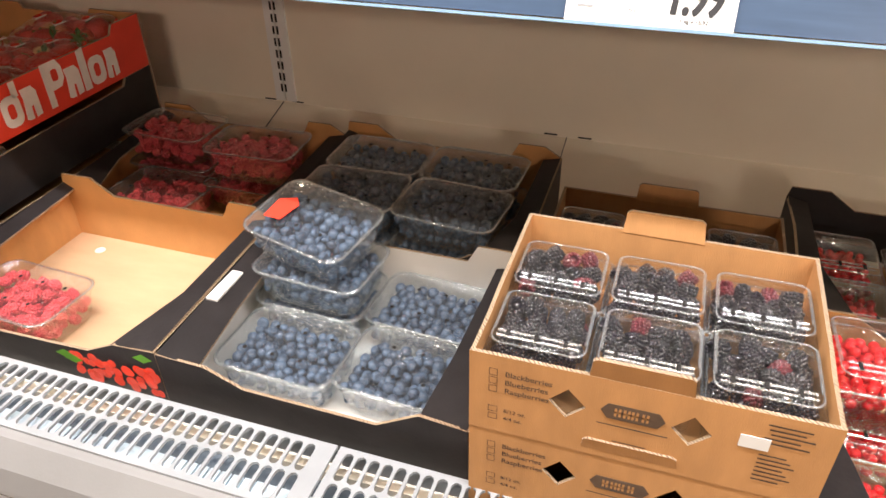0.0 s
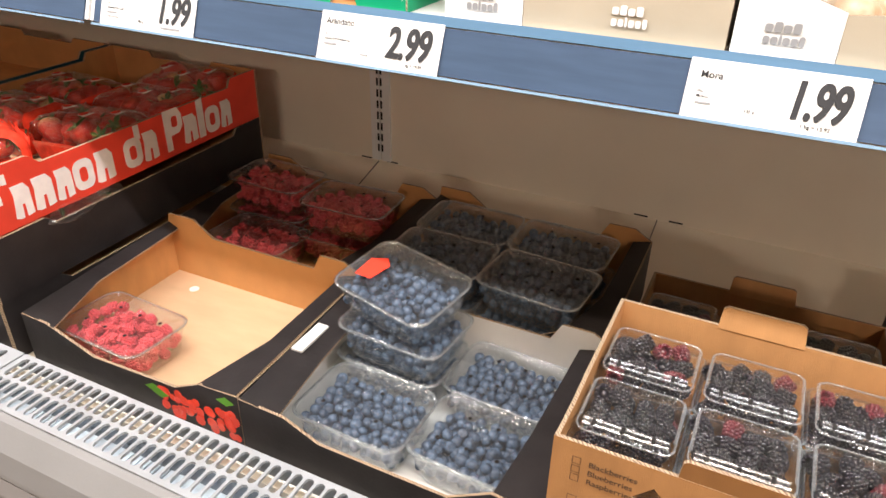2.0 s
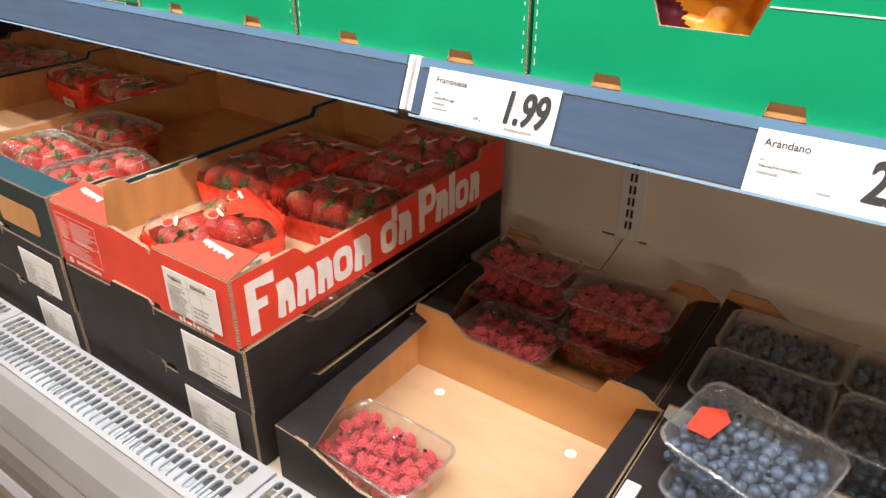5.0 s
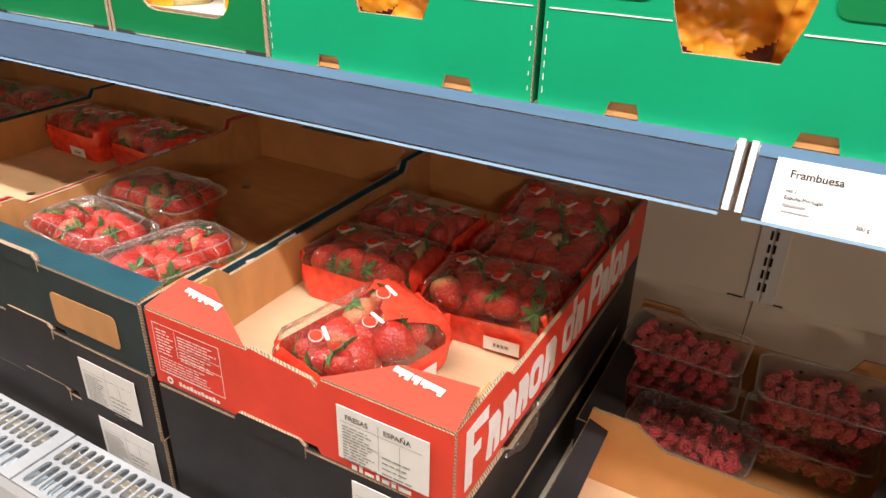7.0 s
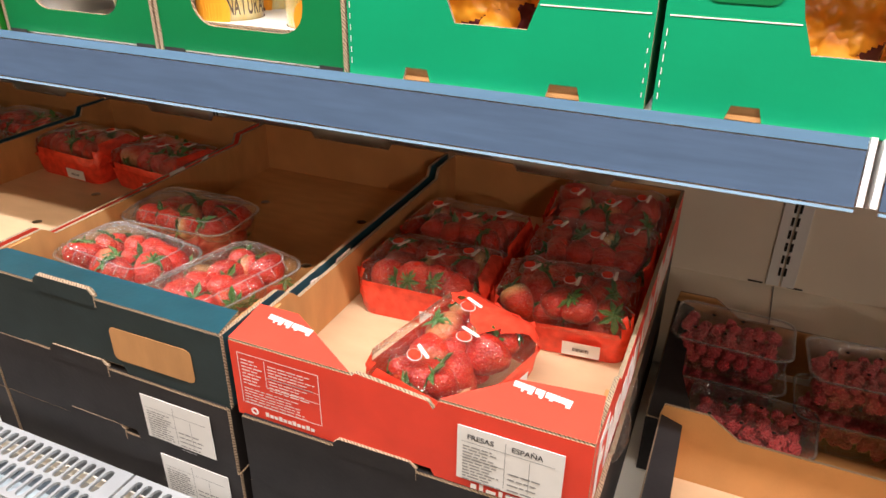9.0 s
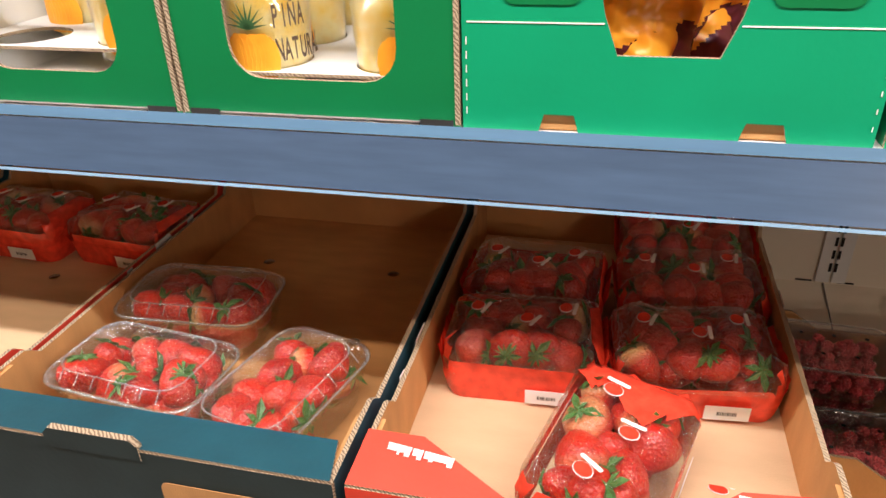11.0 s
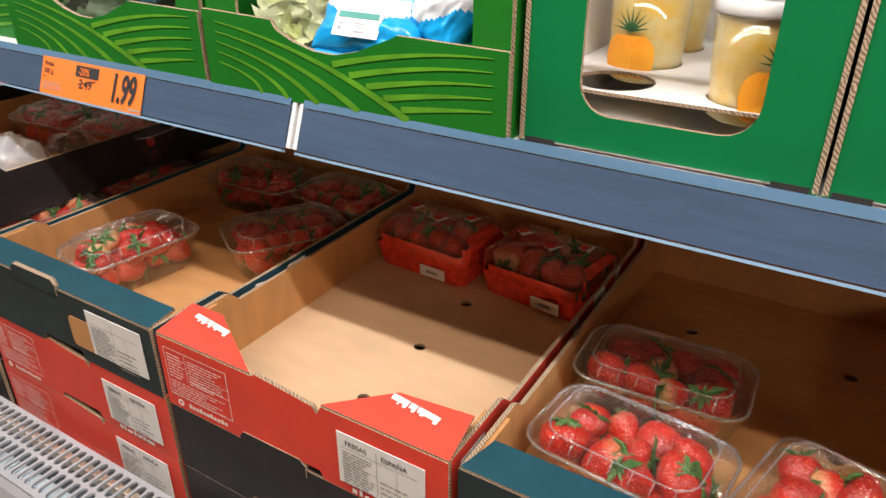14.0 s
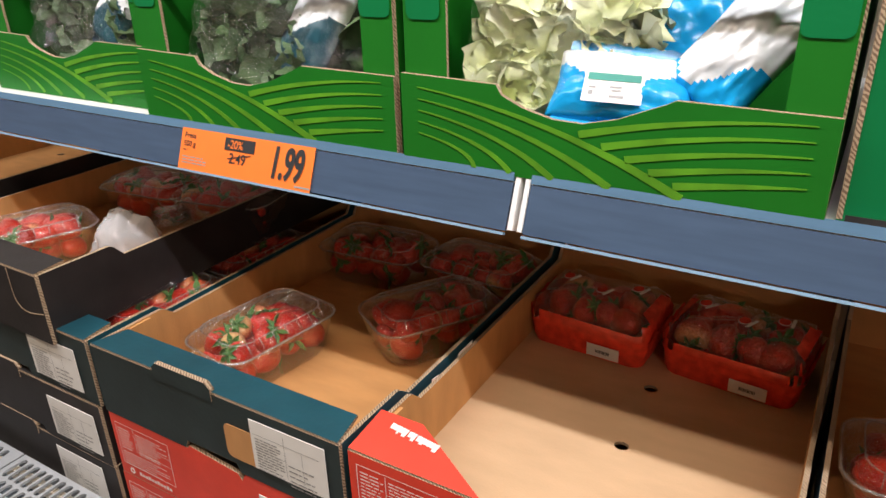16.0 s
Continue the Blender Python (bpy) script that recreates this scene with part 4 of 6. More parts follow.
def strawberry_mesh(name, r, length, bend, wide, seed):
    rng = random.Random(seed)
    bm = bmesh.new()
    prof = [(0.0, 0.06), (0.30, 0.0), (0.72, 0.05), (0.95, 0.18), (1.0, 0.34), (0.92, 0.52), (0.74, 0.70), (0.50, 0.85), (0.26, 0.95)]
    n = 14
    ph = [rng.uniform(0, 6.28) for _ in range(3)]
    rings = []
    for a, b in prof[1:]:
        ring = []
        for k in range(n):
            an = 2 * math.pi * k / n
            lump = 1 + 0.06 * math.sin(2 * an + ph[0]) + 0.04 * math.sin(3 * an + ph[1] + b * 4)
            ring.append((r * a * lump * math.cos(an) * wide + bend * b * b, r * a * lump * math.sin(an), -length * b))
        rings.append(ring)
    vs = loft(bm, rings, close=False)
    top, tip = bm.verts.new((0, 0, -length * 0.05)), bm.verts.new((bend, 0, -length))
    for k in range(n):
        bm.faces.new((top, vs[0][(k + 1) % n], vs[0][k]))
        bm.faces.new((tip, vs[-1][k], vs[-1][(k + 1) % n]))
    bmesh.ops.recalc_face_normals(bm, faces=bm.faces[:])
    return mesh_of(name, bm, STRAWBERRY, True)


def calyx_mesh(name, r, seed):
    """A star of leaves round the stalk, one closed piece."""
    rng = random.Random(seed)
    bm = bmesh.new()
    m = rng.choice((6, 7, 8))
    rim = []
    for k in range(m):
        an = 2 * math.pi * k / m + rng.uniform(-0.12, 0.12)
        l, up = r * rng.uniform(0.55, 1.25), rng.uniform(-0.010, 0.009)
        for da, f, z in ((-0.42, 0.28, 0.001), (-0.34, 0.60, 0.003 + up * 0.3), (0.0, 1.0, up - 0.001), (0.34, 0.60, 0.003 + up * 0.3)):
            rim.append((l * f * math.cos(an + da), l * f * math.sin(an + da), z))
    rv = [bm.verts.new(p) for p in rim]
    top, bot = bm.verts.new((0.001, 0, 0.011)), bm.verts.new((0, 0, -0.0015))
    inner = [bm.verts.new((0.0016 * math.cos(2 * math.pi * k / len(rv)), 0.0016 * math.sin(2 * math.pi * k / len(rv)), 0.003)) for k in range(len(rv))]
    for k in range(len(rv)):
        n = (k + 1) % len(rv)
        bm.faces.new((inner[k], rv[k], rv[n], inner[n]))
        bm.faces.new((top, inner[k], inner[n]))
        bm.faces.new((bot, rv[n], rv[k]))
    bmesh.ops.recalc_face_normals(bm, faces=bm.faces[:])
    return mesh_of(name, bm, LEAF)


BLUE_MESH = [sphere_mesh("blueberry", r, BLUEBERRY, 0.88, 12, 9, True) for r in (0.0068, 0.0078, 0.0086)]
RASP_MESH = [drupelet_mesh("raspberry", RASPBERRY, 0.0145, 0.0128, 0.0026, 6, 0.5), drupelet_mesh("raspberry", RASPBERRY, 0.0125, 0.0135, 0.0026, 5, 0.5)]
BLACK_MESH = [drupelet_mesh("blackberry", BLACKBERRY, 0.020, 0.0160, 0.0025, 7), drupelet_mesh("blackberry", BLACKBERRY_RED, 0.019, 0.0155, 0.0025, 7)]
CURRANT_MESH = [sphere_mesh("red_currant", r, CURRANT, 0.97, 10, 7) for r in (0.0055, 0.0064)]
STRAW_MESH = [strawberry_mesh("strawberry", *a) for a in ((0.0205, 0.046, 0.002, 1.0, 1), (0.0240, 0.044, -0.003, 1.10, 2), (0.0195, 0.052, 0.004, 0.95, 3), (0.0220, 0.040, 0.0, 1.15, 4), (0.0170, 0.036, 0.002, 1.0, 5))]


CALYX_MESH = [calyx_mesh("calyx", 0.0220, k) for k in range(3)]


def fill(root, name, meshes, w, d, z, pitch, rng, layers=1, lift=0.0, tilt=180, odds=None, skip=0.0):
    n = 0
    for layer in range(layers):
        ny = max(1, int(d / (pitch * 0.88)))
        for j in range(ny):
            nx = max(1, int(w / pitch))
            off = (0.5 if (j + layer) % 2 else 0.0)
            for i in range(nx):
                if rng.random() < skip and layer == layers - 1:
                    continue
                x = (i + 0.25 + off * 0.5) / nx * w - w / 2 + rng.uniform(-0.2, 0.2) * pitch
                y = (j + 0.5) / ny * d - d / 2 + rng.uniform(-0.2, 0.2) * pitch
                x, y = max(-w / 2, min(w / 2, x)), max(-d / 2, min(d / 2, y))
                zz = z + layer * pitch * 0.72 + lift * (1 - (2 * x / w) ** 2) * (1 - (2 * y / d) ** 2) + rng.uniform(-0.15, 0.15) * pitch
                me = meshes[0] if odds and rng.random() > odds else rng.choice(meshes)
                m = pose(x, y, zz, rng.uniform(-tilt, tilt), rng.uniform(-tilt / 2, tilt / 2), rng.uniform(0, 360))
                share(name, me, root, m)
                n += 1
    return n


def straw_fill(root, w, d, z, rng, nx=4, ny=2):
    """Two layers of large berries lying at all angles, the upper ones in the hollows of the lower."""
    for layer in (0, 1):
        for j in range(ny + (layer == 1)):
            for i in range(nx if layer == 0 else nx - (j % 2)):
                n_row, n_col = ny + (layer == 1), nx if layer == 0 else nx - (j % 2)
                x = (i + 0.5) / n_col * w - w / 2 + rng.uniform(-0.006, 0.006)
                y = (j + 0.5) / n_row * d - d / 2 + rng.uniform(-0.005, 0.005)
                rx, rz = rng.choice((-80, -105, 85, 110, -130, 125, 55, -45, 40, -60)) + rng.uniform(-20, 20), rng.uniform(0, 360)
                m = pose(x, y, z + 0.004 + layer * 0.026 + rng.uniform(0, 0.005), rx, 0, rz) @ Matrix.Translation((0, 0, 0.021))
                berry = share("strawberry", rng.choice(STRAW_MESH), root, m)
                share("calyx", rng.choice(CALYX_MESH), berry, Matrix.Identity(4))


def tub(w, d, h, taper=0.9, r=0.02, rim=0.004, ribbed=False):
    bm = bmesh.new()
    t = 0.0009
    def ring(s, z, grow=0.0, rib=0.0):
        pts = rounded(w * s + grow, d * s + grow, r, 5)
        if ribbed:
            per = [math.hypot(pts[(i + 1) % len(pts)][0] - p[0], pts[(i + 1) % len(pts)][1] - p[1]) for i, p in enumerate(pts)]
            n, total, out = 96, sum(per), []
            k, acc = 0, 0.0
            for q in range(n):
                want = total * q / n
                while acc + per[k] < want and k < len(per) - 1:
                    acc += per[k]
                    k += 1
                f = (want - acc) / max(per[k], 1e-9)
                a, b = pts[k], pts[(k + 1) % len(pts)]
                g = 1 + rib * (1 if q % 4 < 2 else -1)
                out.append(((a[0] + (b[0] - a[0]) * f) * g, (a[1] + (b[1] - a[1]) * f) * g))
            pts = out
        return [(x, y, z) for x, y in pts]
    rb = 0.012 if ribbed else 0.0
    loft(bm, [ring(taper * 0.95, 0), ring(taper, 0.004), ring(taper * 1.01, 0.007, 0, rb), ring((1 + taper) / 2, h * 0.5, 0, rb), ring(0.985, h - 0.009, 0, rb), ring(1, h - 0.004), ring(1, h, rim * 2), ring(1, h + 0.0015, rim * 2), ring(1, h + 0.001, -t * 2), ring((1 + taper) / 2, h * 0.5, -t * 2), ring(taper, 0.005, -t * 2), ring(taper * 0.9, 0.0012)])
    return bm


def rim_ring(w, d, z, r, t=0.0016):
    """A rounded rectangular hoop of plastic."""
    bm = bmesh.new()
    hoop = []
    for dw, dz in ((t, 0), (0, t), (-t, 0), (0, -t)):
        hoop.append([bm.verts.new((x, y, z + dz)) for x, y in rounded(w + 2 * dw, d + 2 * dw, r, 5)])
    for k in range(4):
        a, c = hoop[k], hoop[(k + 1) % 4]
        for i in range(len(a)):
            bm.faces.new((a[i], a[(i + 1) % len(a)], c[(i + 1) % len(a)], c[i]))
    bmesh.ops.recalc_face_normals(bm, faces=bm.faces[:])
    return bm


def block_between(bm, a, b, r):
    q = (b - a).to_track_quat("Z", "Y").to_matrix().to_4x4()
    bmesh.ops.create_cone(bm, segments=5, radius1=r, radius2=r, depth=(b - a).length, cap_ends=True, matrix=Matrix.Translation((a + b) / 2) @ q)


def film_lid(w, d, h, r, sag=0.0, holes=True, dome=0.0, seed=0):
    rng = random.Random(seed)
    bm = bmesh.new()
    rings = []
    for s, z in ((1.04, -0.004), (1.035, 0.0012), (0.97, 0.002 + dome * 0.25), (0.8, 0.0022 + dome * 0.7 - sag * 0.5), (0.5, 0.0022 + dome * 0.95 - sag), (0.15, 0.0022 + dome - sag)):
        rings.append([(x, y, h + z + rng.uniform(-1, 1) * 0.0008) for x, y in rounded(w * s, d * s, r * s, 5)])
    vs = loft(bm, rings, close=False)
    bm.faces.new(vs[-1])
    return bm


def punnet(kind, seed, m, label, group, dark_holes=True):
    rng = random.Random(seed)
    if kind == "blue":
        w, d, h = 0.158, 0.116, 0.052
        root = thing("blueberry_punnet", label, "punnet", m, group)
        fill(root, "blueberry", BLUE_MESH, w * 0.88, d * 0.84, 0.014, 0.0152, rng, 3, 0.003, skip=0.12)
    elif kind == "rasp":
        w, d, h = 0.165, 0.110, 0.056
        root = thing("raspberry_punnet", label, "punnet", m, group)
        fill(root, "raspberry", RASP_MESH, w * 0.84, d * 0.80, 0.014, 0.0196, rng, 3, 0.003, tilt=150, skip=0.25)
    tray = part("punnet_tray", tub(w, d, h, 0.88, 0.022), TUB_BLUISH if kind == "blue" else TUB, root, "clear plastic tray", True)
    part("punnet_rim", rim_ring(w + 0.004, d + 0.004, h, 0.022, 0.0018), RIM, root, smooth=True)
    lid = part("film_lid", film_lid(w, d, h, 0.022, 0.003, seed=seed), LID, root, "clear film lid with small air holes", True)
    bm = bmesh.new()
    for i in range(6):
        prism(bm, circle((-0.32 + 0.128 * i) * w, (0.22 if i % 2 else -0.2) * d, 0.0030, 8), axes((0, 0, h + 0.0032), (1, 0, 0), (0, 1, 0), (0, 0, -1)), 0.0003, (0, 0, 0))
    stuff(part("lid_perforation", bm, DARK, lid))
    return root


def straw_punnet(seed, m, label, dome=0.018):
    rng = random.Random(seed)
    w, d, h = 0.186, 0.116, 0.058
    root = thing("strawberry_punnet", label, "punnet", m, "clear strawberry punnets")
    straw_fill(root, w * 0.78, d * 0.66, 0.016, rng, 4, 2)
    bm = tub(w, d, h, 0.86, 0.03, 0.004, True)
    part("punnet_tray", bm, TUB, root, "clear ribbed plastic tray", True)
    part("punnet_rim", rim_ring(w + 0.004, d + 0.004, h, 0.030, 0.0018), RIM, root, smooth=True)
    lid = part("domed_lid", film_lid(w, d, h, 0.03, 0.0, dome=dome, seed=seed), FILM, root, "clear domed plastic lid", True)
    part("lid_ridge", rim_ring(w * 0.82, d * 0.80, h + 0.002 + dome * 0.68, 0.024, 0.0011), RIM, lid, smooth=True)
    for k in range(7):
        # short moulded ribs across the shoulder of the lid
        b = bmesh.new()
        x = (-0.33 + 0.11 * k) * w
        block_between(b, Vector((x, -d * 0.485, h + 0.0045)), Vector((x + 0.001, -d * 0.40, h + 0.003 + dome * 0.66)), 0.0009)
        part("lid_rib", b, RIM, lid, smooth=True)
    return root


def flow_pack(seed, m, label="strawberry pack wrapped in red printed clear film", half=False):
    rng = random.Random(seed)
    w, d = 0.174, 0.122
    root = thing("strawberry_pack", label, "fruit pack", m, "film-wrapped strawberry packs")
    straw_fill(root, w * 0.80, d * 0.66, 0.018, rng, 4, 2)
    def ring(s, z, amp, grow=0.0):
        return [(x + rng.uniform(-amp, amp), y + rng.uniform(-amp, amp), z + rng.uniform(-amp, amp)) for x, y in rounded(w * s + grow, d * s + grow, 0.018, 6)]
    bm = bmesh.new()
    loft(bm, [ring(0.93, 0.0, 0), ring(0.97, 0.010, 0.0006), ring(1.0, 0.030, 0.0012), ring(1.0, 0.040, 0.004)], close=False)
    part("printed_band", bm, RED_FILM, root, "red printed film band", True)
    bm = bmesh.new()
    loft(bm, [ring(1.002, 0.036, 0.001), ring(1.0, 0.052, 0.002), ring(0.95, 0.066, 0.003), ring(0.82, 0.073, 0.003), ring(0.6, 0.077, 0.0025), ring(0.3, 0.078, 0.002), ring(0.06, 0.078, 0.001)], close=False)
    for f in bm.faces:
        c = f.calc_center_median()
        if (half and c.x > 0.034 + 0.012 * math.sin(c.y * 90)) or (c.z < 0.05 and rng.random() < 0.55) or (abs(c.x) > w * 0.44 and rng.random() < 0.6):
            f.material_index = 1
    film = part("film_wrap", bm, [FILM, RED_FILM], root, "crinkled clear film", True)
    for sx in (-1, 1):
        bm = bmesh.new()
        n = 9
        rows = []
        for k in range(3):
            rows.append([(sx * (w / 2 - 0.002 + k * 0.004), (i / (n - 1) - 0.5) * d * (0.86 - 0.08 * k), 0.036 + 0.010 * k + 0.003 * math.sin(i * 2.4 + k) + rng.uniform(-0.002, 0.002)) for i in range(n)])
        for z in (0, -0.0008):
            vs = [[bm.verts.new((x, y, zz + z)) for x, y, zz in r] for r in rows]
            for a, b in zip(vs, vs[1:]):
                for i in range(n - 1):
                    bm.faces.new((a[i], a[i + 1], b[i + 1], b[i]))
        part("crimped_end", bm, RED_FILM, root, "crimped red film end")
    for k, (x, y, rz) in enumerate(((-0.045, 0.006, 70), (0.012, -0.012, 75), (0.055, 0.016, 80))):
        mm = pose(x, y, 0.0805, 0, 0, rz + rng.uniform(-12, 12))
        bm = bmesh.new()
        prism(bm, rounded(0.024, 0.0042, 0.0020, 4), Matrix.Identity(4), 0.0004, (0, 0, 0))
        prism(bm, circle(0, 0.0105, 0.0098, 12, 0.0080), Matrix.Translation((0, 0, -0.0005)), 0.0004, (0, 0, 0))
        logo = part("logo_shape", bm, WHITE_INK, film, m=mm)
        bm = bmesh.new()
        prism(bm, circle(0, 0.0105, 0.0090, 12, 0.0072), Matrix.Translation((0, 0, 0.0002)), 0.0003, (0, 0, 0))
        part("logo_fill", bm, RED_FILM, logo)
    lab = part("barcode_label", bm_block(0, 0, 0, 0.046, 0.019, 0.0006), PAPER, root, "white barcode label", m=axes((0.006, -d / 2 - 0.0022, 0.006), (1, 0, 0), (0, -0.06, 1), (0, -1, -0.06)))
    bars([(0.013 + 0.0017 * i, 0.0065, 0.0008 if i % 3 else 0.0012, 0.005) for i in range(12)], INK, lab, Matrix.Translation((0, 0, 0.0009)), "barcode")
    return root


def clamshell(kind, seed, m, label, group, w=0.0985, d=0.090, h=0.062):
    rng = random.Random(seed)
    root = thing("blackberry_clamshell" if kind == "black" else "currant_clamshell", label, "clamshell pack", m, group)
    if kind == "black":
        fill(root, "blackberry", BLACK_MESH, w * 0.84, d * 0.82, h - 0.008, 0.0175, rng, 2, 0.002, odds=0.16)
    else:
        fill(root, "red_currant", CURRANT_MESH, w * 0.82, d * 0.82, h - 0.026, 0.0118, rng, 3, 0.004)
    part("clamshell_tray", tub(w, d, h, 0.9, 0.012, 0.003), TUB, root, "clear plastic base", True)
    bm = bmesh.new()
    def ring(s, z, grow=0.0):
        return [(x, y, z) for x, y in rounded(w * s + grow, d * s + grow, 0.012, 5)]
    loft(bm, [ring(1, h, 0.007), ring(1, h + 0.003, 0.007), ring(0.97, h + 0.004), ring(0.92, h + 0.017), ring(0.88, h + 0.019), ring(0.5, h + 0.0185), ring(0.05, h + 0.0185)], close=False)
    lid = part("clamshell_lid", bm, TUB, root, "clear raised lid", True)
    bm = bmesh.new()
    for y in (-d * 0.36, -d * 0.28):
        block_between(bm, Vector((-w * 0.40, y, h + 0.0195)), Vector((w * 0.40, y, h + 0.0195)), 0.0016)
    for sx in (-1, 1):
        block_between(bm, Vector((sx * w * 0.44, -d * 0.25, h + 0.0185)), Vector((sx * w * 0.44, d * 0.38, h + 0.0185)), 0.0012)
    stuff(part("lid_ridge", bm, RIM, lid))
    bm = bmesh.new()
    for x in (-0.3, -0.02, 0.26):
        block(bm, x * w - 0.0018, -d * 0.37, h + 0.0196, x * w + 0.0018, -d * 0.27, h + 0.0212)
    stuff(part("lid_slot", bm, DARK, lid))
    part("clamshell_rim", rim_ring(w + 0.006, d + 0.006, h + 0.0015, 0.013), RIM, root, smooth=True)
    part("lid_edge", rim_ring(w * 0.91, d * 0.91, h + 0.018, 0.012, 0.0012), RIM, lid, smooth=True)
    return root


# ---- strawberries on the deck ----
ZS = Z3 + 0.0095
for i, (x, y, z, rx, rz) in enumerate(((-1.236, 0.908, ZS, 0, 3), (-1.052, 0.920, ZS, 0, 5), (-1.238, 1.040, ZS, 0, -2), (-1.050, 1.050, ZS + 0.004, 0, 4), (-1.052, 1.160, ZS + 0.014, 8, 2), (-2.052, 1.085, ZS, 0, -3), (-1.862, 1.088, ZS, 0, -6))):
    flow_pack(40 + i, pose(x, y, z, rx, 0, rz))
flow_pack(60, pose(-1.136, 0.744, ZS + 0.006, 4, -5, 73), "strawberry pack in red printed film, lying askew", True)
for i, (x, y, z, ry, rz) in enumerate(((-1.634, 0.765, ZS, 0, -6), (-1.470, 0.762, ZS, 0, 76), (-1.640, 0.900, ZS + 0.004, 0, 3), (-2.438, 0.800, ZS, 0, 82), (-2.262, 0.955, ZS, 0, 58), (-2.455, 1.100, ZS, 0, 4), (-2.262, 1.115, ZS, 0, -4), (-2.63, 0.780, ZS, 0, 88), (-2.63, 0.98, ZS, 0, 88))):
    straw_punnet(70 + i, pose(x, y, z, 0, ry, rz), "clear ribbed punnet of ripe strawberries with green leaves")
ZB = 0.925 + 0.0095
for i, (x, y, rz) in enumerate(((-2.865, 0.745, 70), (-2.860, 0.985, 5), (-2.700, 1.010, 10))):
    straw_punnet(90 + i, pose(x, y, ZB, 0, 0, rz), "clear ribbed punnet of strawberries in the black crate")
# a second strawberry pack wedged in the black crate under the red one
flow_pack(66, pose(-1.02, 0.80, Z2 + 0.018, 0, 14, 88), "strawberry pack poking out of the crate below")


def crumple(name, label, category, m, size, material, seed, group=""):
    rng = random.Random(seed)
    bm = bmesh.new()
    bmesh.ops.create_icosphere(bm, subdivisions=4, radius=1.0)
    for v in bm.verts:
        p = v.co * 2.3 + Vector((seed, 0, 0))
        k = 1 + 0.25 * noise.noise(p) + 0.16 * abs(noise.noise(p * 2.2)) + 0.05 * noise.noise(p * 5)
        v.co = Vector((v.co.x * size[0], v.co.y * size[1], max(-0.55, v.co.z) * size[2])) * k
    lo = min(v.co.z for v in bm.verts)
    for v in bm.verts:
        v.co.z -= lo
    return tagged(part(name, bm, material, None, smooth=True, m=m), label, category, group)


crumple("plastic_bag", "crumpled white plastic bag lying in the black crate", "plastic bag", pose(-2.698, 0.795, ZB + 0.002, 0, 0, 20), (0.044, 0.050, 0.054), CLOUDY, 3)
crumple("plastic_bag", "crumpled clear plastic bag beside a white one", "plastic bag", pose(-2.690, 0.895, ZB + 0.002, 0, 0, 60), (0.048, 0.055, 0.046), FILM, 8)

crumple("film_scrap", "crinkled clear film end poking out between two crates", "plastic film", pose(-0.950, 0.775, Z3 - 0.022, 0, 0, 90), (0.040, 0.011, 0.016), FILM, 12)
crumple("film_scrap", "crinkled clear film fold poking out between two crates", "plastic film", pose(-0.951, 0.842, Z3 - 0.016, 0, 0, 90), (0.032, 0.007, 0.011), FILM, 15)

# ---- raspberries, blueberries, blackberries, currants ----
ZT = DECK + 0.0105
punnet("rasp", 1, pose(-0.802, 0.705, ZT, 0, 0, -3), "clear punnet of fresh red raspberries, alone in its tray", "raspberry punnets")
for i, (x, y, z, rz) in enumerate(((-0.800, 1.022, ZT, -4), (-0.842, 1.138, ZT, 2), (-0.842, 1.140, ZT + 0.062, -2), (-0.660, 1.105, ZT, 0), (-0.655, 1.118, ZT + 0.062, 3))):
    punnet("rasp", 2 + i, pose(x, y, z, 0, 0, rz), "film-lidded raspberry punnet in shade", "raspberry punnets")
for i, (x, y, z, rx, ry, rz) in enumerate(((-0.388, 0.722, ZT, 0, 0, -2), (-0.226, 0.730, ZT, 0, 0, -3), (-0.236, 0.852, ZT + 0.001, 0, 0, -3), (-0.400, 0.845, ZT + 0.002, 0, 0, -2), (-0.392, 0.840, ZT + 0.057, 0, 0, -4))):
    punnet("blue", 20 + i, pose(x, y, z, rx, ry, rz), "clear plastic punnet of bloomed blueberries", "blueberry punnets")
top_blue = punnet("blue", 26, pose(-0.400, 0.852, ZT + 0.118, 8, 3, -13), "clear blueberry punnet with red sticker, tilted on the stack", "blueberry punnets")
bm = bmesh.new()
prism(bm, [(-0.062, -0.030), (-0.036, -0.026), (-0.032, 0.010), (-0.045, 0.022), (-0.066, 0.008)], axes((0, 0, 0.0565), (1, 0, 0), (0, 1, 0), (0, 0, -1)), 0.0004, (0, 0, 0))
part("sticker", bm, RED, top_blue, "red paper sticker")
for i, (x, y, z, rz) in enumerate(((-0.262, 1.010, ZT + 0.012, -2), (-0.424, 1.015, ZT + 0.012, 0), (-0.424, 1.132, ZT + 0.012, 0), (-0.258, 1.132, ZT + 0.012, -2), (-0.258, 1.012, ZT + 0.069, -5), (-0.424, 1.017, ZT + 0.068, 1), (-0.424, 1.134, ZT + 0.068, 0), (-0.258, 1.134, ZT + 0.068, -2))):
    punnet("blue", 30 + i, pose(x, y, z, 0, 0, rz), "film-lidded blueberry punnet in shade", "blueberry punnets")
ZC = DECK + 0.146 + 0.0085
for j in range(2):
    for i in range(3):
        clamshell("black", 50 + 3 * j + i, pose(HX + 0.055 + 0.101 * i, 0.647 + 0.095 * j + 0.018, ZC, 0, 0, 0), "clear clamshell of glossy blackberries", "blackberry clamshells")
        clamshell("black", 60 + 3 * j + i, pose(HX + 0.057 + 0.101 * i, 0.905 + 0.100 * j, DECK + 0.0585, 0, 0, 0), "clear clamshell of blackberries in shade", "blackberry clamshells")
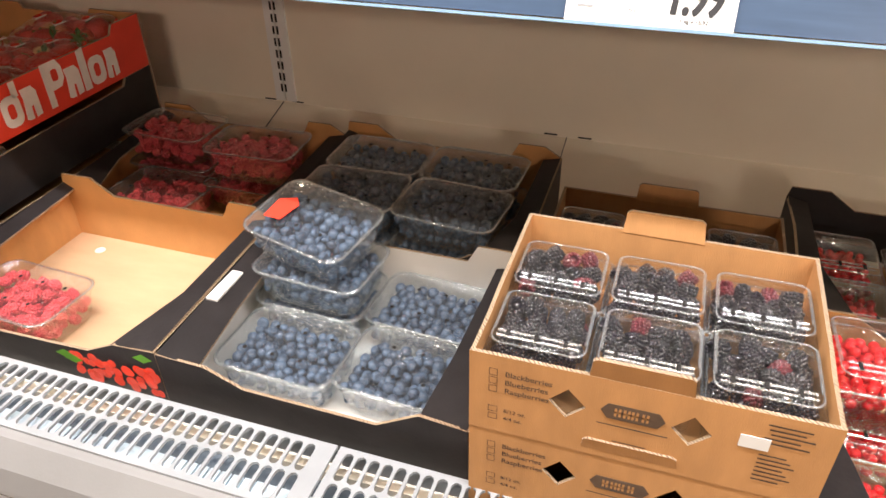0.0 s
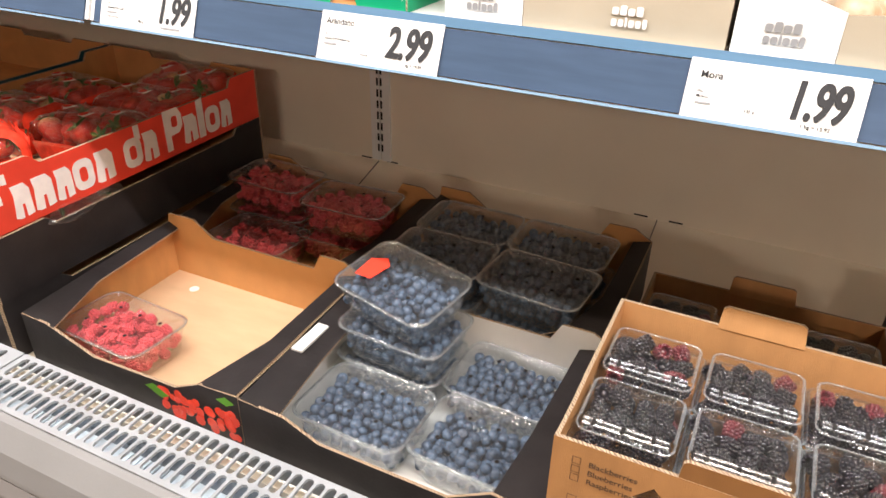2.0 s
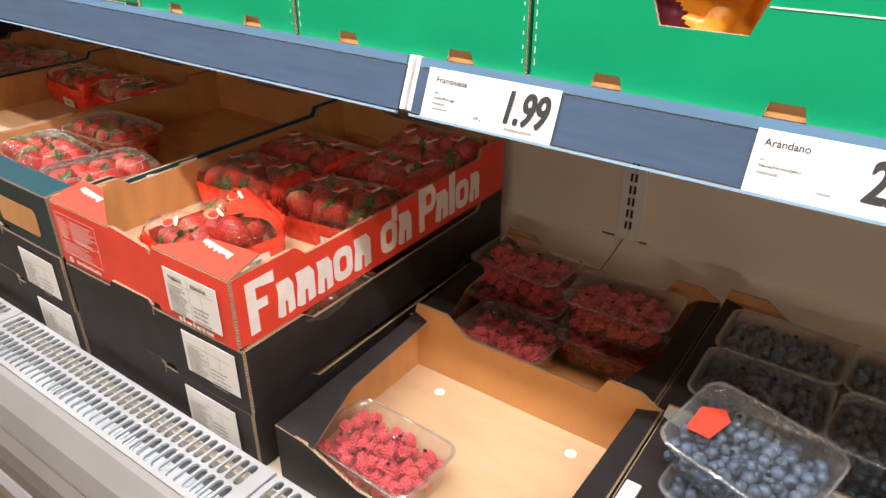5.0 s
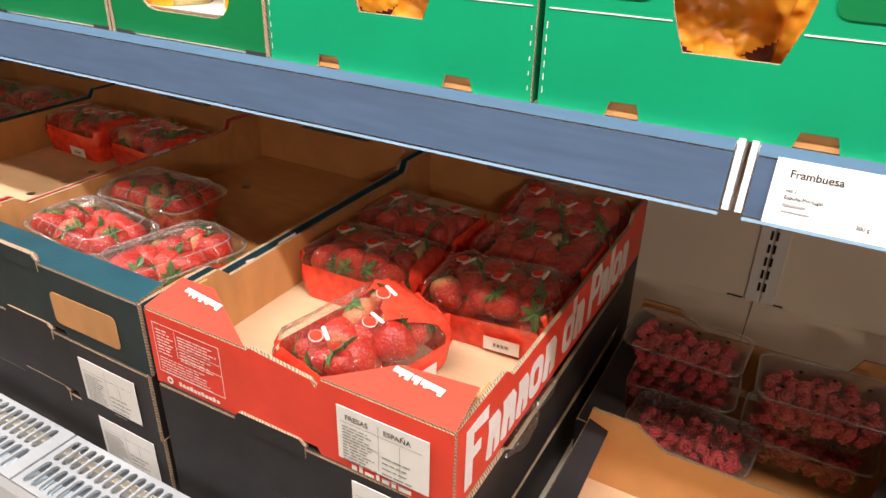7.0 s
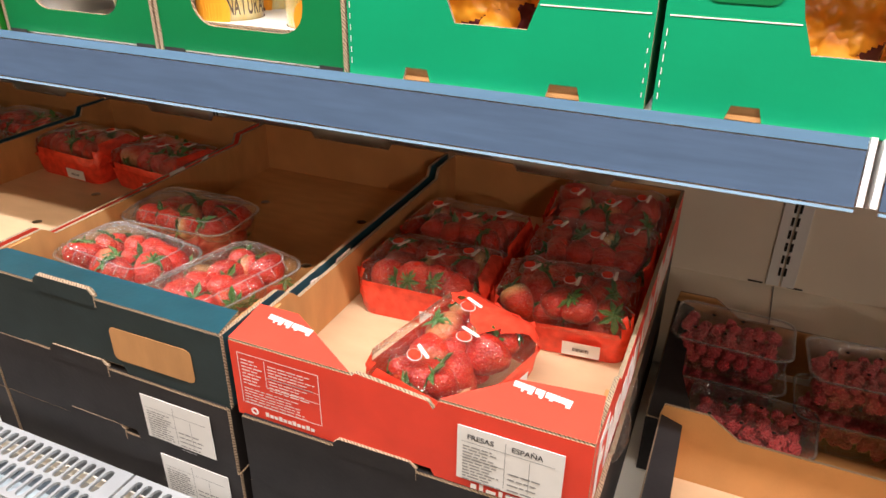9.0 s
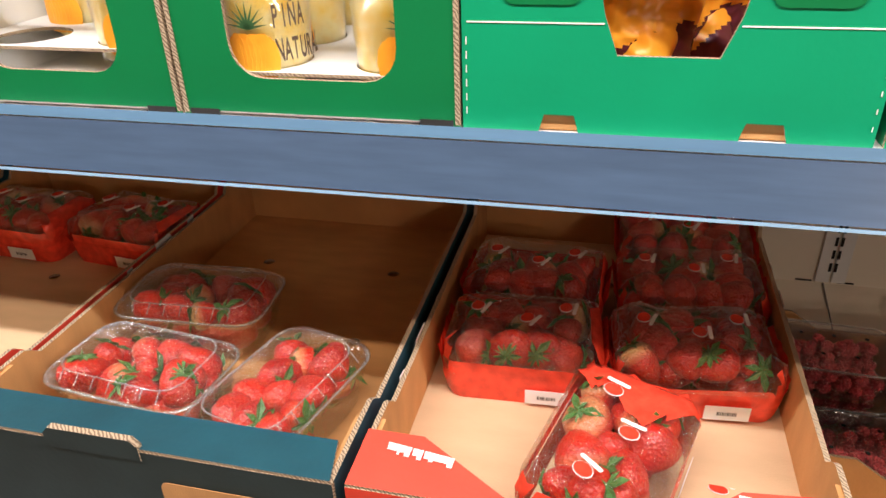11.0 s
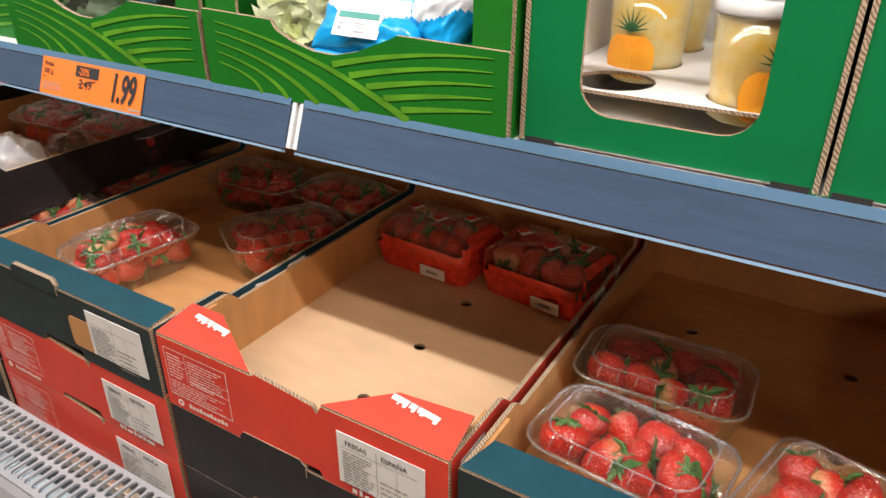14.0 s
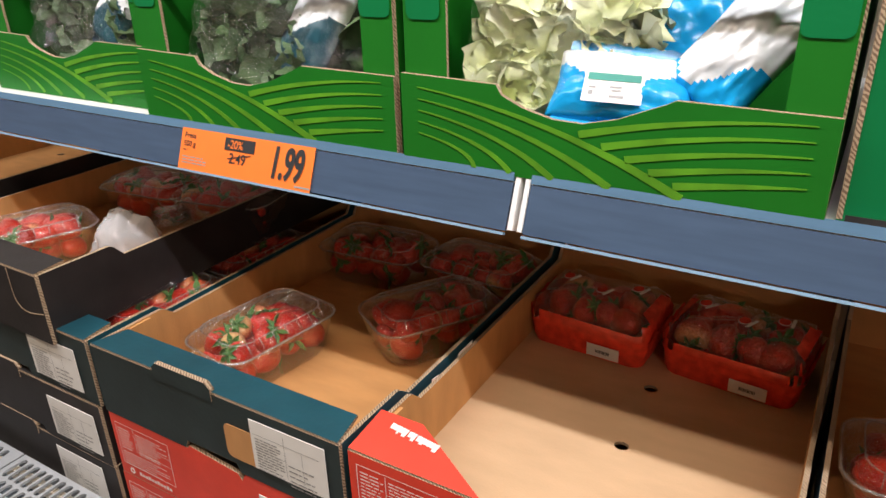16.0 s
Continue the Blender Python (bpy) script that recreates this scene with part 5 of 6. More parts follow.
for i in range(2):
    for j in range(2):
        clamshell("currant", 80 + 2 * i + j, pose(0.285 + 0.125 * i, 0.672 + 0.118 * j, ZT, 0, 0, 0), "clear clamshell of shiny red currants", "red currant clamshells", 0.112, 0.105, 0.060)
for i in range(2):
    for j in range(2):
        clamshell("currant", 90 + 2 * i + j, pose(0.295 + 0.125 * i, 1.000 + 0.118 * j, ZT, 0, 0, 0), "clear clamshell of red currants in shade", "red currant clamshells", 0.112, 0.105, 0.060)
clamshell("currant", 88, pose(0.288, 0.800, ZT + 0.083, 0, 0, 2), "clear clamshell of shiny red currants on another", "red currant clamshells", 0.112, 0.105, 0.060)

# ---- upper shelf ----
ZU = 1.1935


def open_case(root, W, D, H, outer, inner, t=0.004, back=True):
    mats = [outer, inner, FLUTE]
    for x, w in ((0, 1), (W, -1)):
        bm = bmesh.new()
        prism(bm, [(t, 0), (D, 0), (D, H), (t, H)], axes((x, 0, 0), (0, 1, 0), (0, 0, 1), (w, 0, 0)), t, (0, 1, 2))
        part("side_panel", bm, mats, root)
    bm = bmesh.new()
    prism(bm, [(t, 0), (W - t, 0), (W - t, H), (t, H)], axes((0, D, 0), (1, 0, 0), (0, 0, 1), (0, -1, 0)), t, (0, 1, 2))
    part("back_panel", bm, mats, root)
    bm = bmesh.new()
    prism(bm, [(t, t), (W - t, t), (W - t, D - t), (t, D - t)], axes((0, 0, 0.005), (1, 0, 0), (0, 1, 0), (0, 0, -1)), 0.004, (0, 0, 0))
    part("case_floor", bm, [inner], root)


def bag(root_name, label, m, size, mats, seed, split=0.0, group="", category="bag"):
    """A pillow bag of printed film; the second material covers a slanting part of it."""
    bm = bmesh.new()
    bmesh.ops.create_grid(bm, x_segments=40, y_segments=32, size=1.0)
    geo = bmesh.ops.duplicate(bm, geom=bm.faces[:] + bm.verts[:] + bm.edges[:])
    dup = [g for g in geo["geom"] if isinstance(g, bmesh.types.BMVert)]
    dupset = set(dup)
    for v in bm.verts:
        x, y = v.co.x, v.co.y
        k = max(0.0, (1 - x ** 4) * (1 - y ** 4)) ** 0.6
        h = k * size[2] * (1 + 0.35 * noise.noise((x * 2 + seed, y * 2, 0.3)) + 0.16 * noise.noise((x * 6, y * 6 + seed, 2)))
        v.co = Vector((x * size[0] * (1 - 0.06 * (1 - abs(y))), y * size[1] * (1 - 0.06 * (1 - abs(x))), (h if v not in dupset else -h * 0.8)))
    bmesh.ops.remove_doubles(bm, verts=bm.verts[:], dist=0.0004)
    bmesh.ops.recalc_face_normals(bm, faces=bm.faces[:])
    if len(mats) > 1:
        for f in bm.faces:
            c = f.calc_center_median()
            if c.y / size[1] + 0.35 * math.sin(c.x / size[0] * 2.4 + seed) < split:
                f.material_index = 1
    ob = tagged(part(root_name, bm, mats, None, smooth=True, m=m), label, category, group)
    # crimped seams with a sawtooth edge at both ends
    for sgn in (1, -1):
        n, w = 14, size[0] * 0.90
        saw = [(-w + 2 * w * i / n, 0.009 + (0.0022 if i % 2 else 0.0)) for i in range(n + 1)]
        b = bmesh.new()
        prism(b, [(-w, -0.002), *saw, (w, -0.002)], axes((0, sgn * size[1], 0), (1, 0, 0), (0, sgn, 0.12), (0, 0, 1)), 0.0006, (0, 0, 0))
        part("crimped_seam", b, mats[-1], ob)
    return ob


def bag_label(ob, x, y, z, w, h):
    """White printed panel with a green bar on a salad bag."""
    lab = part("printed_panel", bm_block(-w / 2, -h / 2, 0, w / 2, h / 2, 0.0008, bevel=0.0003), PAPER, ob, "white printed panel with green bar", m=pose(x, y, z, 3, 2, 4))
    part("green_bar", bm_block(-w * 0.44, h * 0.16, 0.0009, w * 0.44, h * 0.38, 0.0013), TEAL_INK, lab)
    bars([(-w * 0.40, -h * 0.10, 0.006, 0.002), (-w * 0.40, -h * 0.30, 0.004, 0.004), (-w * 0.05, -h * 0.06, 0.010, 0.0018), (-w * 0.02, -h * 0.16, 0.008, 0.0016), (-w * 0.04, -h * 0.36, 0.012, 0.0026)], GREY_INK, lab, Matrix.Translation((0, 0, 0.0011)))


def green_case(x, W, seed, label):
    root = thing("fruit_case", label, "display case", pose(x, 0.785, ZU), "green fruit cases")
    H, t = 0.20, 0.004
    open_case(root, W, 0.34, H, GREEN, KRAFT)
    c = W / 2 + 0.002
    op = [(c - 0.036, 0.061), (c + 0.036, 0.061), (c + 0.047, 0.090), (c + 0.060, 0.150), (c - 0.060, 0.150), (c - 0.047, 0.090)]
    bm = bmesh.new()
    pts = [(0, 0), (0.061, 0), (0.065, 0.014), (0.088, 0.014), (0.092, 0), (0.210, 0), (0.214, 0.014), (0.240, 0.014), (0.244, 0), (W, 0), (W, H), (0, H)]
    prism(bm, pts, axes((0, 0, 0), (1, 0, 0), (0, 0, 1), (0, 1, 0)), t, (0, 1, 2), [op])
    part("front_panel", bm, [GREEN, KRAFT, FLUTE], root)
    part("foot_flap", bm_block(0.02, 0.0055, 0.0, W - 0.02, 0.0085, 0.03), KRAFT, root)
    part("crease", bm_block(0.004, -0.0006, 0.0835, c - 0.047, 0.0002, 0.0845), WHITE_INK, root)
    part("crease", bm_block(c + 0.047, -0.0006, 0.0835, W - 0.004, 0.0002, 0.0845), WHITE_INK, root)
    bars([(0.003, 0.012 + 0.011 * i, 0.0009, 0.006) for i in range(6)] + [(W - 0.004, 0.012 + 0.013 * i, 0.0009, 0.004) for i in range(5)], WHITE_INK, root, FRONT(0, -0.0005, 0), "edge_wear")
    for k in (-1, 1):
        bm = bmesh.new()
        prism(bm, rounded(0.060, 0.026, 0.010, 4, c + k * 0.093, 0.110), FRONT(0, -0.0006, 0), 0.0005, (0, 0, 0))
        part("hand_hole_flap", bm, GREEN_DEEP, root)
    for k in range(4):
        bag("fruit_bag", "bag of cut orange fruit with plum printed film", pose(x + c - 0.045 + 0.05 * (k % 2) + 0.02 * (k // 2), 0.855 + 0.045 * (k % 2), ZU + 0.052 + 0.022 * (k // 2), 62 + 12 * k, 10 * (-1) ** k, 15 * (k - 1)), (0.055, 0.046, 0.019), [ORANGE_FRUIT, PEPPER], seed + k, -0.25, "bags of cut fruit", "fruit bag")
    return root


for i, x in enumerate((-1.277, -0.968, -0.660)):
    green_case(x, 0.302, 5 * i + 1, "bright green cardboard case of bagged orange fruit")


def pot(m, seed, lettered=True):
    root = thing("fruit_pot", "clear pot of cut yellow pineapple with printed label", "fruit pot", m, "pineapple pots")
    n = 28
    def ring(r, z):
        return [(r * math.cos(2 * math.pi * i / n), r * math.sin(2 * math.pi * i / n), z) for i in range(n)]
    bm = bmesh.new()
    loft(bm, [ring(0.031, 0.001), ring(0.034, 0.003), ring(0.0375, 0.080), ring(0.037, 0.083), ring(0.02, 0.084)])
    part("fruit_filling", bm, PINEAPPLE, root, "cut pineapple", True)
    bm = bmesh.new()
    loft(bm, [ring(0.032, 0), ring(0.0352, 0.002), ring(0.0392, 0.090), ring(0.0385, 0.090), ring(0.0345, 0.003)], close=False)
    part("pot_wall", bm, POT_WALL, root, "clear plastic wall", True)
    bm = bmesh.new()
    loft(bm, [ring(0.0415, 0.086), ring(0.043, 0.088), ring(0.043, 0.097), ring(0.041, 0.0985), ring(0.036, 0.0985), ring(0.0355, 0.0965), ring(0.01, 0.0965)])
    part("pot_lid", bm, MILKY, root, "milky white lid", True)
    # printed fruit and leaf tuft on the wall
    def on_wall(a, z, r=0.0400):
        return axes((r * math.sin(a), -r * math.cos(a), z), (math.cos(a), math.sin(a), 0), (0, 0.044, 1), (math.sin(a), -math.cos(a), 0))
    bm = bmesh.new()
    for k in range(9):
        prism(bm, circle(0, 0, 0.0095, 10, 0.019), on_wall(-0.98 + 0.10 * k, 0.026 + 0.003 * (k % 2)), 0.0003, (0, 0, 0))
    stuff(part("printed_fruit", bm, ORANGE_FRUIT, root))
    bm = bmesh.new()
    for k in range(9):
        an = radians(-80 + 20 * k)
        l = 0.022 - 0.0008 * abs(k - 4)
        mm = on_wall(-0.55, 0.052, 0.0408)
        prism(bm, [(-0.0016 * math.cos(an), -0.0016 * math.sin(-an)), (0.0016 * math.cos(an), 0.0016 * math.sin(-an)), (l * math.sin(an), l * math.cos(an))], mm, 0.0003, (0, 0, 0))
    part("printed_leaf_tuft", bm, PINEAPPLE_LEAF, root)
    if lettered:
        for word, z, step in (("PIÑA", 0.052, 0.0088), ("NATURAL", 0.024, 0.0074)):
            x = 0.0
            for ch in word:
                lettering(ch, 0.026, BROWN_INK, root, on_wall(-0.02 + x / 0.0392, z, 0.0405), "letter", 0.36)
                x += step * (0.55 if ch == "I" else 1.0)
    return root


def pot_case(x, W, seed, label, shelf_z, pots, empty):
    root = thing("pot_case", label, "display case", pose(x, 0.785, ZU), "green pineapple pot cases")
    H = 0.20
    open_case(root, W, 0.30, H, GREEN_DEEP, WHITE_BOARD)
    bm = bmesh.new()
    op = rounded(0.146, 0.150, 0.028, 5, W / 2 + 0.001, 0.109)
    prism(bm, [(0, 0), (0.03, 0), (0.034, 0.004), (W - 0.034, 0.004), (W - 0.03, 0), (W, 0), (W, H), (0, H)], axes((0, 0, 0), (1, 0, 0), (0, 0, 1), (0, 1, 0)), 0.004, (0, 1, 2), [op])
    part("front_panel", bm, [GREEN_DEEP, WHITE_BOARD, FLUTE], root)
    bm = bmesh.new()
    spots = [(0.065 + 0.118 * i, 0.055 + 0.088 * j) for j in range(3) for i in range(2)]
    prism(bm, [(0.005, 0.012), (W - 0.005, 0.012), (W - 0.005, 0.294), (0.005, 0.294)], axes((0, 0, shelf_z), (1, 0, 0), (0, 1, 0), (0, 0, -1)), 0.003, (0, 0, 1), [circle(a, b, 0.0365, 22) for a, b in spots])
    part("pot_holder", bm, [WHITE_BOARD, FLUTE], root, "white board with round pot holes")
    for ex in (0.0, W - 0.0042):
        part("cut_edge", bm_block(ex, -0.0012, 0.002, ex + 0.0042, 0.0002, H), FLUTE, root)
    for ex in (0.006, W - 0.034):
        part("foot_notch", bm_block(ex, -0.0010, 0.0, ex + 0.028, 0.0003, 0.0055), DARK, root)
    for k, (a, b) in enumerate(spots):
        if k in pots:
            pot(pose(x + a, 0.785 + b, ZU + shelf_z - 0.004 - 0.012, 0, 0, (32, 62, 25, 60, -40, 20)[k]), seed + k, k == 0)
        elif k not in empty:
            pot(pose(x + a, 0.785 + b, ZU + 0.006, 0, 0, 50 * k), seed + k, False)
    return root


pot_case(-1.782, 0.250, 1, "deep green cardboard case of pineapple pots, one taken out", 0.052, (1, 2, 3, 4, 5), (0,))
pot_case(-1.529, 0.250, 11, "deep green cardboard case of pineapple pots", 0.036, (0, 1, 2, 3, 4, 5), ())


def salad_case(x, y, W, seed, label, leaf, crisp):
    rng = random.Random(seed)
    root = thing("salad_case", label, "display case", pose(x, y, ZU), "green salad cases")
    H = 0.22
    open_case(root, W, 0.32, H, GREEN_SALAD, GREEN_SALAD)
    bm = bmesh.new()
    edge = [(W, 0.081), (W - 0.118, 0.083), (W - 0.126, 0.079), (W - 0.165, 0.063), (W - 0.195, 0.056), (W - 0.222, 0.057), (W - 0.250, 0.064), (W - 0.272, 0.074), (W - 0.277, 0.083), (0, 0.086)]
    prism(bm, [(0, 0), (W, 0)] + edge, axes((0, -0.006, 0), (1, 0, 0), (0, 0, 1), (0, 1, 0)), 0.005, (0, 1, 2))
    front = part("front_panel", bm, [GREEN_SALAD, GREEN_SALAD, FLUTE], root)
    bm = bmesh.new()
    prism(bm, [(0.002, 0.003), (W - 0.002, 0.003), (W - 0.002, H), (0.002, H)], axes((0, 0, 0), (1, 0, 0), (0, 0, 1), (0, 1, 0)), 0.004, (0, 1, 2), [rounded(W - 0.088, 0.165, 0.012, 4, W / 2 + 0.004, 0.125)])
    hood = part("hood_panel", bm, [GREEN_SALAD, GREEN_SALAD, FLUTE], root)
    for k in (0.024, W - 0.022):
        bm = bmesh.new()
        prism(bm, rounded(0.036, 0.060, 0.007, 4, k, 0.165), FRONT(0, -0.0008, 0), 0.0006, (0, 0, 0))
        part("hand_flap", bm, GREEN_DEEP, hood)
    # printed field rows
    def stripe(p0, p1, p2, w0, w1):
        n = 12
        pts = []
        for i in range(n + 1):
            s = i / n
            a = Vector(p0) * (1 - s) ** 2 + Vector(p1) * 2 * s * (1 - s) + Vector(p2) * s * s
            d = (Vector(p1) - Vector(p0)) * (1 - s) + (Vector(p2) - Vector(p1)) * s
            nrm = Vector((-d.y, d.x)).normalized() * (w0 + (w1 - w0) * s) / 2
            pts.append((a + nrm, a - nrm))
        b = bmesh.new()
        prism(b, [tuple(p) for p, _ in pts] + [tuple(q) for _, q in pts[::-1]], FRONT(0, -0.0066, 0), 0.0003, (0, 0, 0))
        part("printed_stripe", b, LIME, front)
    for i, u in enumerate((0.72, 0.56, 0.42, 0.31, 0.21)):
        stripe((0.05 * W, 0.074 - 0.011 * i), ((0.12 + 0.42 * u) * W, 0.060 - 0.010 * i), (u * W, 0.003), 0.0010, 0.0080 - 0.0007 * i)
    for i in range(5):
        stripe((0.96 * W, 0.074 - 0.012 * i), ((0.74 + 0.030 * i) * W, 0.073 - 0.0125 * i), ((0.48 + 0.055 * i) * W, 0.047 - 0.0085 * i), 0.0008, 0.0066)
    # cut leaves inside their clear bag
    bm = bmesh.new()
    g = 6
    for k in range(150 if crisp else 120):
        cx, cz = rng.uniform(0.05, (0.215 if crisp else 0.31)), rng.uniform(0.03, 0.17)
        cy = 0.055 + 0.3 * max(0, cz - 0.03) + rng.uniform(-0.022, 0.03)
        mm = pose(cx, cy, cz, rng.uniform(25, 120), rng.uniform(-45, 45), rng.uniform(0, 360))
        l, w = rng.uniform(0.018, 0.040), rng.uniform(0.012, 0.024)
        f1, f2, p1, curl = rng.uniform(1.2, 2.6), rng.uniform(1.5, 3.2), rng.uniform(0, 6.28), rng.uniform(-0.012, 0.016)
        vs = []
        for a in range(g + 1):
            row = []
            for b in range(g + 1):
                u, v = 2 * a / g - 1, 2 * b / g - 1
                edge = max(abs(u), abs(v))
                ruffle = 0.0055 * edge * edge * math.sin(f1 * 3 * u + f2 * 2.4 * v + p1) + 0.003 * noise.noise((u * 2 + k, v * 2, 1.7))
                wide = 1 - 0.45 * u * u + 0.14 * math.sin(5 * u + p1)
                row.append(bm.verts.new(mm @ Vector((u * l, v * w * wide, curl * (u * u + v * v) + ruffle))))
            vs.append(row)
        for a in range(g):
            for b in range(g):
                bm.faces.new((vs[a][b], vs[a][b + 1], vs[a + 1][b + 1], vs[a + 1][b]))
    tagged(part("bagged_salad", bm, leaf, None, smooth=True, m=pose(x, y, ZU)), "cut salad leaves heaped in a clear bag", "salad", kind="stuff")
    bag("salad_bag", "clear film bag round cut salad leaves", pose(x + (0.125 if crisp else 0.175), y + 0.060, ZU + 0.095, 68, 0, 3), ((0.09 if crisp else 0.14), 0.085, 0.040), [FILM], seed + 3, 0, "salad bags")
    if crisp:
        front_bag = bag("salad_bag", "white and blue printed salad bag lying in front", pose(x + 0.205, y + 0.034, ZU + 0.078, 48, 4, 6), (0.062, 0.034, 0.020), [BAG_WHITE, BAG_BLUE], seed + 5, 0.25, "salad bags")
        bag_label(front_bag, -0.004, -0.010, 0.0235, 0.050, 0.030)
        bag("salad_bag", "white and blue printed salad bag leaning back", pose(x + 0.298, y + 0.060, ZU + 0.118, 66, 34, -10), (0.036, 0.066, 0.018), [BAG_WHITE, BAG_BLUE], seed + 6, -0.45, "salad bags")
        bag("salad_bag", "white and blue printed salad bag behind another", pose(x + 0.230, y + 0.115, ZU + 0.120, 70, -8, 4), (0.060, 0.060, 0.018), [BAG_WHITE, BAG_BLUE], seed + 7, 0.3, "salad bags")
    else:
        bag("salad_bag", "teal and white printed salad bag among leaves", pose(x + 0.235, y + 0.060, ZU + 0.12, 66, 20, -20), (0.045, 0.06, 0.015), [BAG_WHITE, TEAL], seed + 5, -0.1, "salad bags")
    return root


salad_case(-2.168, 0.776, 0.379, 3, "leaf green cardboard case of bagged cut lettuce", LETTUCE, True)
salad_case(-2.556, 0.778, 0.378, 4, "leaf green cardboard case of bagged dark salad", DARK_LEAF, False)
salad_case(-3.340, 0.812, 0.378, 6, "leaf green cardboard case at the end of the shelf", DARK_LEAF, False)
salad_case(-2.946, 0.812, 0.378, 5, "leaf green cardboard case set back on the shelf", DARK_LEAF, False)


def meal_case(x, W, seed, label):
    root = thing("meal_case", label, "display case", pose(x, 0.786, ZU), "champagne meal cases")
    open_case(root, W, 0.30, 0.16, CHAMPAGNE, WHITE_BOARD)
    bm = bmesh.new()
    prism(bm, [(0.082, 0), (W, 0), (W, 0.16), (W - 0.022, 0.16), (W - 0.028, 0.070), (W - 0.050, 0.054), (0.082, 0.040)], axes((0, 0, 0), (1, 0, 0), (0, 0, 1), (0, 1, 0)), 0.004, (0, 1, 2))
    part("front_panel", bm, [CHAMPAGNE, WHITE_BOARD, FLUTE], root)
    bm = bmesh.new()
    prism(bm, [(0, 0), (0.0815, 0), (0.0815, 0.042), (0.058, 0.050), (0.048, 0.16), (0, 0.16)], axes((0, -0.0005, 0), (1, 0, 0), (0, 0, 1), (0, 1, 0)), 0.0045, (0, 1, 2))
    white = part("white_panel", bm, [PAPER, WHITE_BOARD, FLUTE], root)
    def mark(x0, z0, ink, parent):
        b = bmesh.new()
        for row, z in ((((0.006, 0), (0.006, 1), (0.006, 0), (0.006, 1)), z0 + 0.010), (((0.005, 0), (0.005, 0), (0.002, 1), (0.005, 0), (0.005, 0), (0.004, 1)), z0)):
            xx = x0
            for w, tall in row:
                prism(b, rounded(w, 0.0065 + 0.002 * tall, 0.0015, 2, xx + w / 2, z + 0.003 + 0.001 * tall), FRONT(0, -0.0011, 0), 0.0004, (0, 0, 0))
                xx += w + 0.0012
        part("logo_shape", b, ink, parent)
    mark(0.024, 0.012, GREY_INK, white)
    mark(0.166, 0.012, WHITE_INK, root)
    for k in range(6):
        crumple("meal_tray", "pale chicken meal seen through a clear window", "ready meal", pose(x + 0.085 + 0.032 * k, 0.83 + 0.02 * (k % 2), ZU + 0.006, 0, 0, 40 * k), (0.022, 0.030, 0.030), CHICKEN, seed + k, "ready meals")
    return root


for i in range(4):
    meal_case(-0.314 + 0.270 * i, 0.266, 30 + 7 * i, "champagne and white printed cardboard case of ready meals")


# ---- price labels ----
def price_label(x0, width, paper=PAPER):
    m = axes((x0, 0.75, 1.145), (1, 0, 0), RAIL_V, tuple(-c for c in RAIL_W)) @ Matrix.Translation((0, 0, 0.0016))
    root = thing("price_label", "white price label with large black price on the rail" if paper is PAPER else "orange reduced price label with struck old price", "price label", m, "price labels")
    part("label_card", bm_block(0, 0, 0, width, 0.0495, 0.0008), paper, root)
    up = lambda x, y: Matrix.Translation((x, y, 0.0014))
    return root, up


root, up = price_label(-0.764, 0.148)
lettering("Frambuesa", 0.0085, INK, root, up(0.011, 0.036))
for i, s in enumerate(("cat.1", "España/Portugal")):
    lettering(s, 0.0042, INK, root, up(0.011, 0.025 - 0.0052 * i))
bars([(0.011, 0.0145, 0.016, 0.002), (0.011, 0.010, 0.02, 0.0012), (0.098, 0.0045, 0.030, 0.0024)], GREY_INK, root, up(0, 0))
lettering("200 g", 0.0042, INK, root, up(0.062, 0.008))
lettering("1.99", 0.043, INK, root, up(0.090, 0.0115), width=0.66)
root, up = price_label(-0.446, 0.142)
lettering("Arándano", 0.0085, INK, root, up(0.007, 0.037))
for i, s in enumerate(("cat. 1", "España/Perú/Sudáfrica")):
    lettering(s, 0.0036, INK, root, up(0.007, 0.0255 - 0.0048 * i))
bars([(0.007, 0.0155, 0.016, 0.002), (0.052, 0.009, 0.010, 0.0018)], GREY_INK, root, up(0, 0))
lettering("2.99", 0.043, INK, root, up(0.081, 0.0115), width=0.66)
lettering("1 kg = 14,95", 0.0045, INK, root, up(0.102, 0.0045))
root, up = price_label(-0.0705, 0.137)
lettering("Mora", 0.0085, INK, root, up(0.010, 0.034))
for i, s in enumerate(("cat. 1", "México")):
    lettering(s, 0.0036, INK, root, up(0.010, 0.022 - 0.0046 * i))
bars([(0.010, 0.012, 0.013, 0.0018)], GREY_INK, root, up(0, 0))
